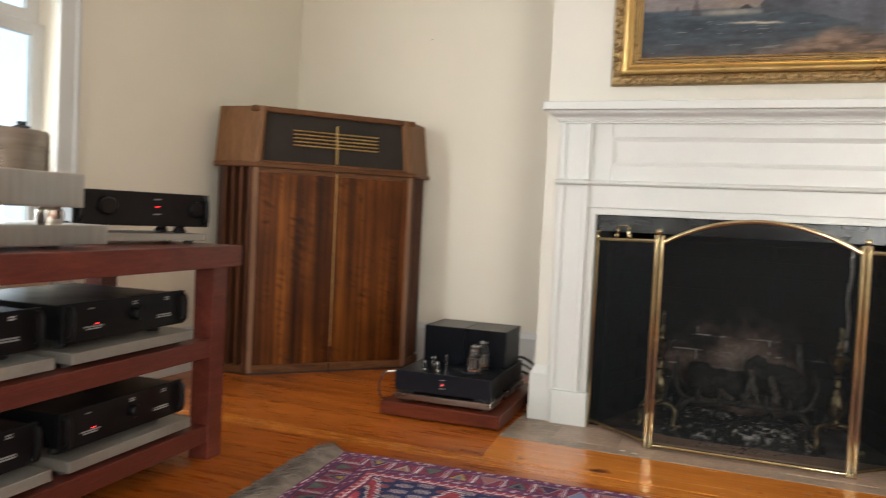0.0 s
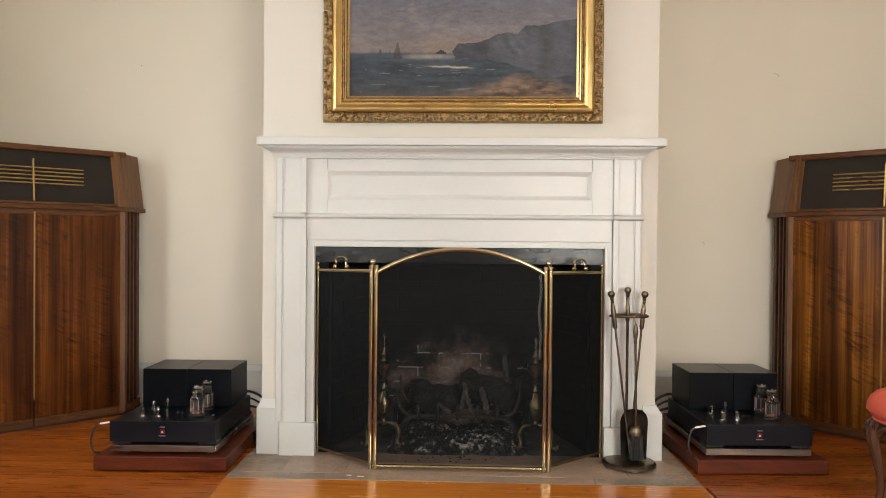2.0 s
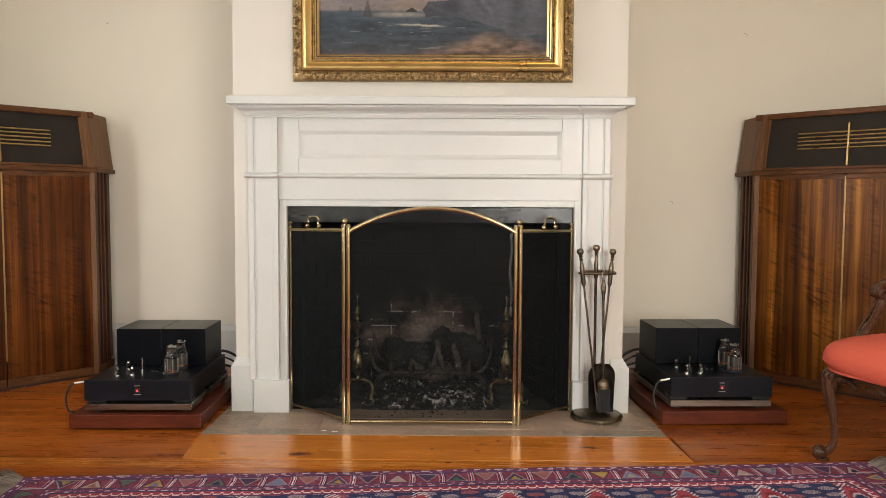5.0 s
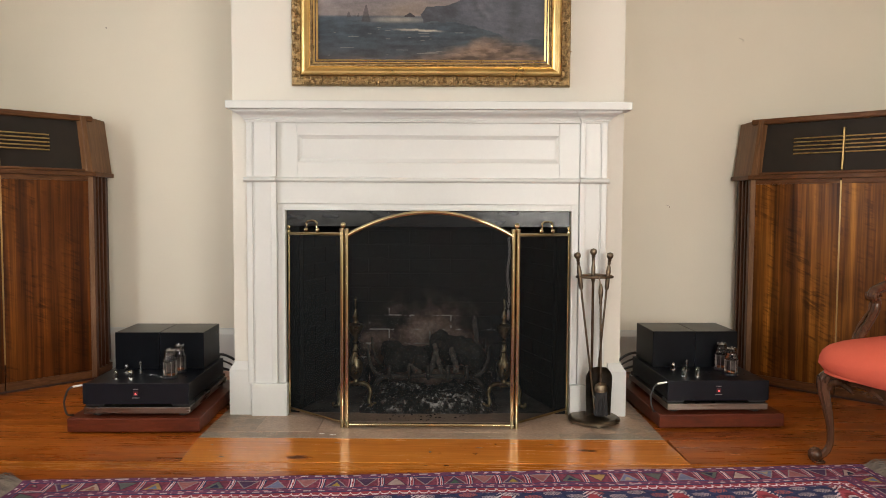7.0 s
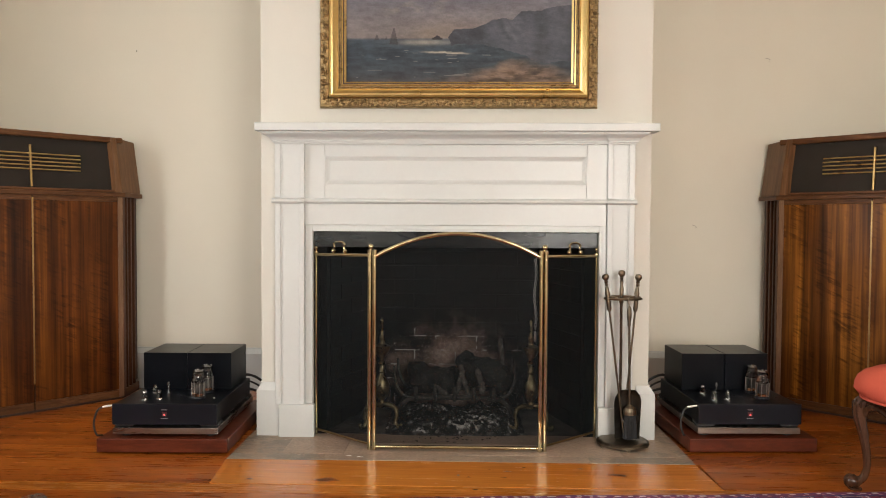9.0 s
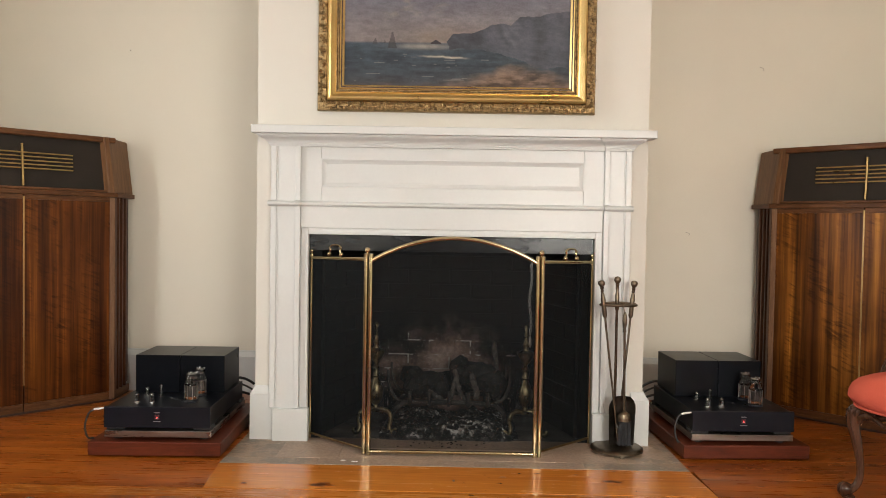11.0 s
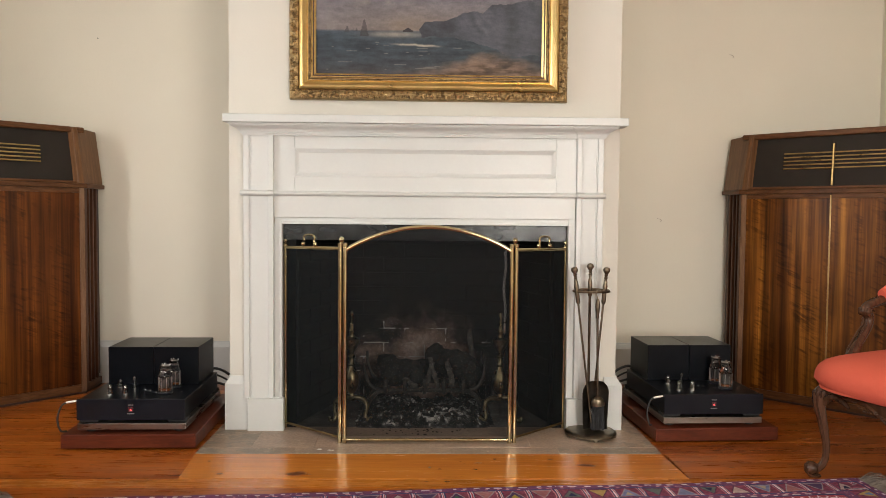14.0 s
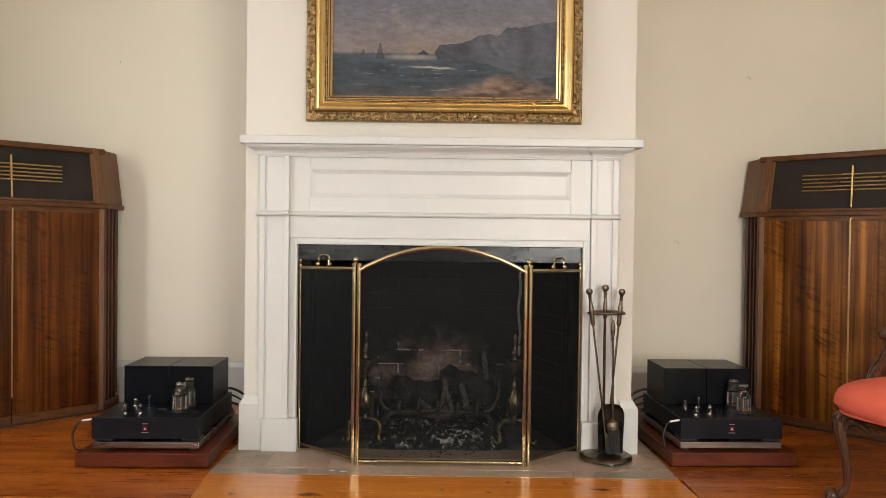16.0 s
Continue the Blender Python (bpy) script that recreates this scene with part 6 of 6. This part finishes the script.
for s in (-1, 1):
    arm = part("arm_support", tube([(s * (HW + 0.012), 0.150, 0.310), (s * (HW + 0.020), 0.152, 0.380), (s * (HW + 0.032), 0.195, 0.430), (s * (HW + 0.042), 0.250, 0.470), (s * (HW + 0.048), 0.292, 0.508), (s * (HW + 0.05), 0.304, 0.541), (s * (HW + 0.05), 0.290, 0.563)],
                                       [0.024, 0.022, 0.019, 0.017, 0.017, 0.018, 0.019], 12, 6), CHAIRWOOD, chair, smooth=True)
    for off in (-0.010, 0.010):
        part("arm_flute", tube([(s * (HW + 0.012) + off, 0.135, 0.385), (s * (HW + 0.032) + off, 0.179, 0.438), (s * (HW + 0.042) + off, 0.233, 0.484), (s * (HW + 0.048) + off, 0.276, 0.512), (s * (HW + 0.05) + off, 0.287, 0.543)], 0.0042, 6, 6), CHAIRWOOD, arm, smooth=True)
    part("armrest", tube([(s * (HW + 0.05), 0.276, 0.560), (s * (HW + 0.05), 0.290, 0.582), (s * (HW + 0.05), 0.340, 0.598), (s * (HW + 0.04), 0.460, 0.622), (s * (HW - 0.01), DEP, 0.67)], [0.016, 0.019, 0.019, 0.020, 0.022], 12, 6), CHAIRWOOD, chair, smooth=True)
    part("arm_scroll", lathe([(0.0, -0.023), (0.010, -0.023), (0.017, -0.018), (0.0185, 0.0), (0.017, 0.018), (0.010, 0.023), (0.0, 0.023)], 16, None, (s * (HW + 0.05), 0.282, 0.566), (1, 0, 0)), CHAIRWOOD, chair, smooth=True)
    for side in (-1, 1):
        turns = [(s * (HW + 0.05) + side * 0.0240, 0.282 + (0.0165 - 0.0042 * a) * math.cos(a), 0.566 + (0.0165 - 0.0042 * a) * math.sin(a)) for a in np.linspace(0, 3.4, 22)]
        part("volute", tube(turns, 0.0034, 6, 1), CHAIRWOOD, arm, smooth=True)
    part("arm_pad", tube([(s * (HW + 0.045), 0.370, 0.626), (s * (HW + 0.04), 0.430, 0.640), (s * (HW + 0.03), 0.520, 0.652), (s * (HW + 0.01), 0.580, 0.676)], [0.018, 0.030, 0.030, 0.018], 12, 6), CORAL, chair, "padded coral arm", True)
    part("back_post", tube([(s * (HW - 0.03), DEP, 0.33), (s * (HW - 0.03), DEP + 0.03, 0.55), (s * (HW - 0.02), DEP + 0.09, 0.80), (s * (HW - 0.07), DEP + 0.12, 0.96), (0, DEP + 0.13, 1.0)], 0.021, 10, 6), CHAIRWOOD, chair, smooth=True)
back = moved(pad(HW - 0.045, 0.50, 0, 0.05), Matrix.Translation((0, DEP + 0.085, 0.70)) @ Matrix.Rotation(radians(102), 4, "X"))
part("backrest", back, CORAL, chair, "coral padded back", True)

# ---- equipment rack ----
RK = pose(-1.625, -1.030, 0, 0, 0, 3.0)  # own frame: its front towards +x, its length along -y
LEN, DPT = 1.55, 0.52
rack = thing("equipment_rack", "red mahogany three-tier equipment rack with square posts", "rack", m=RK)
part("top_board", box(-DPT - 0.03, 0.045, -LEN - 0.06, 0.012, 0.632, 0.700, 0.003), RACKWOOD, rack)
for x in (-DPT + 0.04, -0.036):
    for y in (-LEN, -0.040):
        part("post", box(x - 0.036, x + 0.036, y - 0.037, y + 0.037, 0.0, 0.632, 0.002), RACKWOOD, rack)
for z in (0.060, 0.338):
    part("front_rail", box(-0.070, -0.004, -LEN + 0.037, -0.0775, z, z + 0.056, 0.002), RACKWOOD, rack)
    part("rear_rail", box(-DPT + 0.010, -DPT + 0.070, -LEN + 0.037, -0.0775, z, z + 0.056, 0.002), RACKWOOD, rack)
    part("side_rail", box(-DPT + 0.076, -0.072, -0.072, -0.010, z, z + 0.056, 0.002), RACKWOOD, rack)
    part("shelf", box(-DPT + 0.070, -0.070, -LEN + 0.04, -0.078, z + 0.02, z + 0.050, 0.002), DARKWOOD, rack)


def component(name, y0, y1, x0, x1, z0, h, label, knobs=(), bars=(), led=None, feet=0.028, m=RK):
    """A black unit whose front plate faces +x."""
    ob = thing(name, label, "hi-fi unit", m=m)
    part("case", box(x0, x1 - 0.014, y0 + 0.012, y1 - 0.012, z0 + feet, z0 + h, 0.002), BLACKPLATE, ob)
    part("front_plate", box(x1 - 0.0135, x1, y0, y1, z0 + feet - 0.006, z0 + h + 0.006, 0.003), BLACKPLATE, ob)
    for y in (y0 + 0.06, y1 - 0.06):
        for x in (x0 + 0.06, x1 - 0.07):
            part("foot", lathe([(0.018, 0.0), (0.022, 0.004), (0.014, feet * 0.6), (0.022, feet)], 14, None, (x, y, z0)), RUBBER, ob, smooth=True)
    for y, z, r in knobs:
        part("knob", lathe([(r, 0.0), (r, 0.016), (r * 0.85, 0.020), (0, 0.020)], 20, None, (x1, y, z0 + z), (1, 0, 0)), BLACKPLATE, ob, smooth=True)
    for y in (y0 + 0.016, y1 - 0.016):
        # rounded grips at both ends of the front plate
        part("grip", tube([(x1 - 0.002, y, z0 + feet + 0.004), (x1 + 0.014, y, z0 + feet + 0.016), (x1 + 0.014, y, z0 + h - 0.016), (x1 - 0.002, y, z0 + h - 0.004)], 0.008, 8, 5), BLACKPLATE, ob, smooth=True)
    for y, z, w in bars:
        part("print_bar", box(x1 - 0.001, x1 + 0.001, y - w / 2, y + w / 2, z0 + z - 0.002, z0 + z + 0.002), PRINT, ob)
    if led:
        part("led", box(x1 - 0.001, x1 + 0.0015, led[0] - 0.006, led[0] + 0.006, z0 + led[1] - 0.0014, z0 + led[1] + 0.0014), LED, ob, "lit red indicator")
    return ob


def plinth(name, y0, y1, x0, x1, z0, h, label, foot=0.012, m=RK):
    ob = thing(name, label, "plinth", m=m)
    part("slab", box(x0, x1, y0, y1, z0 + foot, z0 + h, 0.002), SATINALU, ob)
    for y in (y0 + 0.03, y1 - 0.03):
        for x in (x0 + 0.04, x1 - 0.05):
            part("foot", lathe([(0.016, 0.0), (0.016, foot)], 12, None, (x, y, z0)), RUBBER, ob)
    return ob


T = 0.700
# on the top: a preamplifier on a slim plinth, and a turntable
TURNED = RK @ pose(-0.03, -0.075, 0, 0, 0, -22) @ pose(0.03, 0.075, 0)  # turned a little towards the room
plinth("component_plinth", -0.50, -0.080, -0.26, -0.035, T, 0.034, "slim brushed metal plinth on the rack top", 0.012, TURNED)
component("preamplifier", -0.505, -0.075, -0.27, -0.03, T + 0.034, 0.118, "black preamplifier with a red display on spiked feet", [(-0.41, 0.078, 0.026), (-0.125, 0.076, 0.024)], [(-0.252, 0.103, 0.022), (-0.252, 0.058, 0.024)], (-0.250, 0.081), m=TURNED)
tt = thing("turntable", "silver turntable with a thick polished platter", "turntable", m=RK)
part("lower_plinth", box(-0.50, -0.01, -1.12, -0.535, T + 0.010, T + 0.062, 0.003), SILVER, tt)
part("upper_plinth", box(-0.48, -0.03, -1.10, -0.600, T + 0.104, T + 0.190, 0.003), SILVER, tt)
for y in (-1.05, -0.65):
    for x in (-0.43, -0.09):
        part("suspension_foot", lathe([(0.030, 0.062), (0.032, 0.068), (0.032, 0.096), (0.024, 0.104)], 20, None, (x, y, T)), CHROME, tt, smooth=True)
        part("foot", lathe([(0.022, 0.0), (0.022, 0.010)], 14, None, (x, y, T)), RUBBER, tt)
part("platter", lathe([(0.0, 0.190), (0.136, 0.190), (0.140, 0.194), (0.140, 0.290), (0.136, 0.296), (0.0, 0.298)], 48, None, (-0.27, -0.675, T)), STEEL, tt, "thick polished metal platter", True)
part("record_clamp", lathe([(0.020, 0.298), (0.020, 0.306), (0.012, 0.310), (0.012, 0.318), (0.0, 0.320)], 20, None, (-0.20, -0.64, T)), BLACKSATIN, tt, smooth=True)
for y0, y1 in ((-0.700, -0.150), (-1.24, -0.695)):
    for z, big in ((0.394, 0.118), (0.116, 0.118)):
        plinth("component_plinth", y0 + 0.06, y1, -0.46, -0.015, z, 0.042, "brushed metal plinth on the rack shelf")
        component("black_component", y0 + 0.045, y1 - 0.024, -0.45, -0.035, z + 0.042, big, "black hi-fi unit with small red display",
                  [((y0 + y1) / 2 + 0.03, 0.076, 0.018)], [(y0 + 0.15, 0.058, 0.07), (y0 + 0.15, 0.052, 0.05), (y0 + 0.14, 0.106, 0.02), ((y0 + y1) / 2 + 0.03, 0.110, 0.02), ((y0 + y1) / 2 + 0.03, 0.104, 0.02),
                                                            (y1 - 0.12, 0.060, 0.06), (y1 - 0.12, 0.054, 0.065), (y1 - 0.11, 0.110, 0.02), (y1 - 0.11, 0.104, 0.02)], (y0 + 0.16, 0.064))

# ---- small marks of use on the walls ----
nail = thing("wall_nail", "small dark nail in the cream painted wall", "nail")
part("head", ball((-1.726, YB - 0.001, 1.82), 0.0032, None, 8), IRON, nail)
part("shank", tube([(-1.726, YB - 0.001, 1.82), (-1.726, YB + 0.02, 1.818)], 0.0014, 6, 1), IRON, nail)
for x, z in ((1.262, 0.897), (1.633, 1.777)):
    scuff = thing("wall_scuff", "faint curled scratch in the cream painted wall", "scratch", "scratches in the walls")
    part("chip", tube([(x - 0.012, YB - 0.0006, z + 0.004), (x + 0.004, YB - 0.0006, z), (x + 0.011, YB - 0.0006, z - 0.007), (x + 0.006, YB - 0.0006, z - 0.013)], 0.0012, 6, 4), SCRATCH, scuff)

# ---- floor boards ----
floor = setting("floor", box(XL, XR, YF, YB, -0.10, -0.022), GAP, "wide orange-brown pine floorboards")
rng = random.Random(11)
rowy = [YB]
while rowy[-1] > YF:
    rowy.append(rowy[-1] - rng.uniform(0.145, 0.20))
rowy = [y for y in rowy if not HY - 0.06 > y > -0.70 and abs(y - HY) > 0.05 and abs(y + 0.615) > 0.03] + [-0.615, HY]
rowy = sorted(set(rowy), reverse=True)


def plank(x0, x1, y1, y0, mat=None, lift=0.0):
    if x1 - x0 < 0.05:
        return
    part("floorboard", box(x0 + 0.001, x1 - 0.001, y0 + 0.0016, y1 - 0.0016, -0.022, lift + rng.uniform(-0.0008, 0.0), 0), mat or PINE, floor)


for y1, y0 in zip(rowy, rowy[1:]):
    y0 = max(y0, YF)
    if y0 >= HY - 0.001:  # beside the hearth and breast
        spans = [(XL, HX0), (HX1, XR)]
    elif y1 <= HY + 0.001 and y0 >= -0.616:
        spans = [(XL, -0.845), (0.925, XR)]
    else:
        spans = [(XL, XR)]
    for a, c in spans:
        if c - a > 3:
            k = rng.uniform(a + 1.2, c - 1.2)
            mid = PINE_MID if -0.65 < y1 < -0.60 else None
            plank(a, k, y1, y0, mid), plank(k, c, y1, y0, mid)
        else:
            plank(a, c, y1, y0)
# border board before the hearth, cut slantwise at both ends
b = prism([(HX0 + 0.002, HY - 0.001), (-0.843, -0.6145), (0.923, -0.6145), (HX1 - 0.002, HY - 0.001)], -0.022, 0.0005)
part("floorboard", b, PINE_LIGHT, floor)
for x, y, a, c in ((-0.440, -0.565, 0.040, 0.020), (-0.465, -0.572, 0.022, 0.012), (0.585, -0.475, 0.030, 0.014), (0.61, -0.482, 0.018, 0.010), (-0.715, -0.565, 0.012, 0.009), (-0.79, -0.43, 0.006, 0.004), (0.33, -0.40, 0.012, 0.004), (0.20, -0.45, 0.014, 0.005), (0.02, -0.50, 0.005, 0.010), (-0.33, -0.40, 0.008, 0.003), (0.47, -0.41, 0.012, 0.006), (-1.62, -0.42, 0.02, 0.006), (-1.2, -0.47, 0.014, 0.005), (1.30, -0.42, 0.03, 0.008), (1.12, -0.50, 0.018, 0.006)):
    for grow, mat, lift in ((1.0, KNOT_RIM, 0.0009), (0.55, KNOT, 0.0013)) if a > 0.011 else ((1.0, KNOT, 0.0010),):
        rim = []
        for i in range(26):
            t = 2 * math.pi * i / 26
            r = grow * (1 + 0.5 * noise.noise((1.3 * math.cos(t) + 9 * x, 1.3 * math.sin(t) + 9 * y, grow)))
            rim.append((x + a * r * math.cos(t), y + c * r * math.sin(t)))
        own = prism(rim, -0.003, lift)
        part("knot", own, mat, floor)
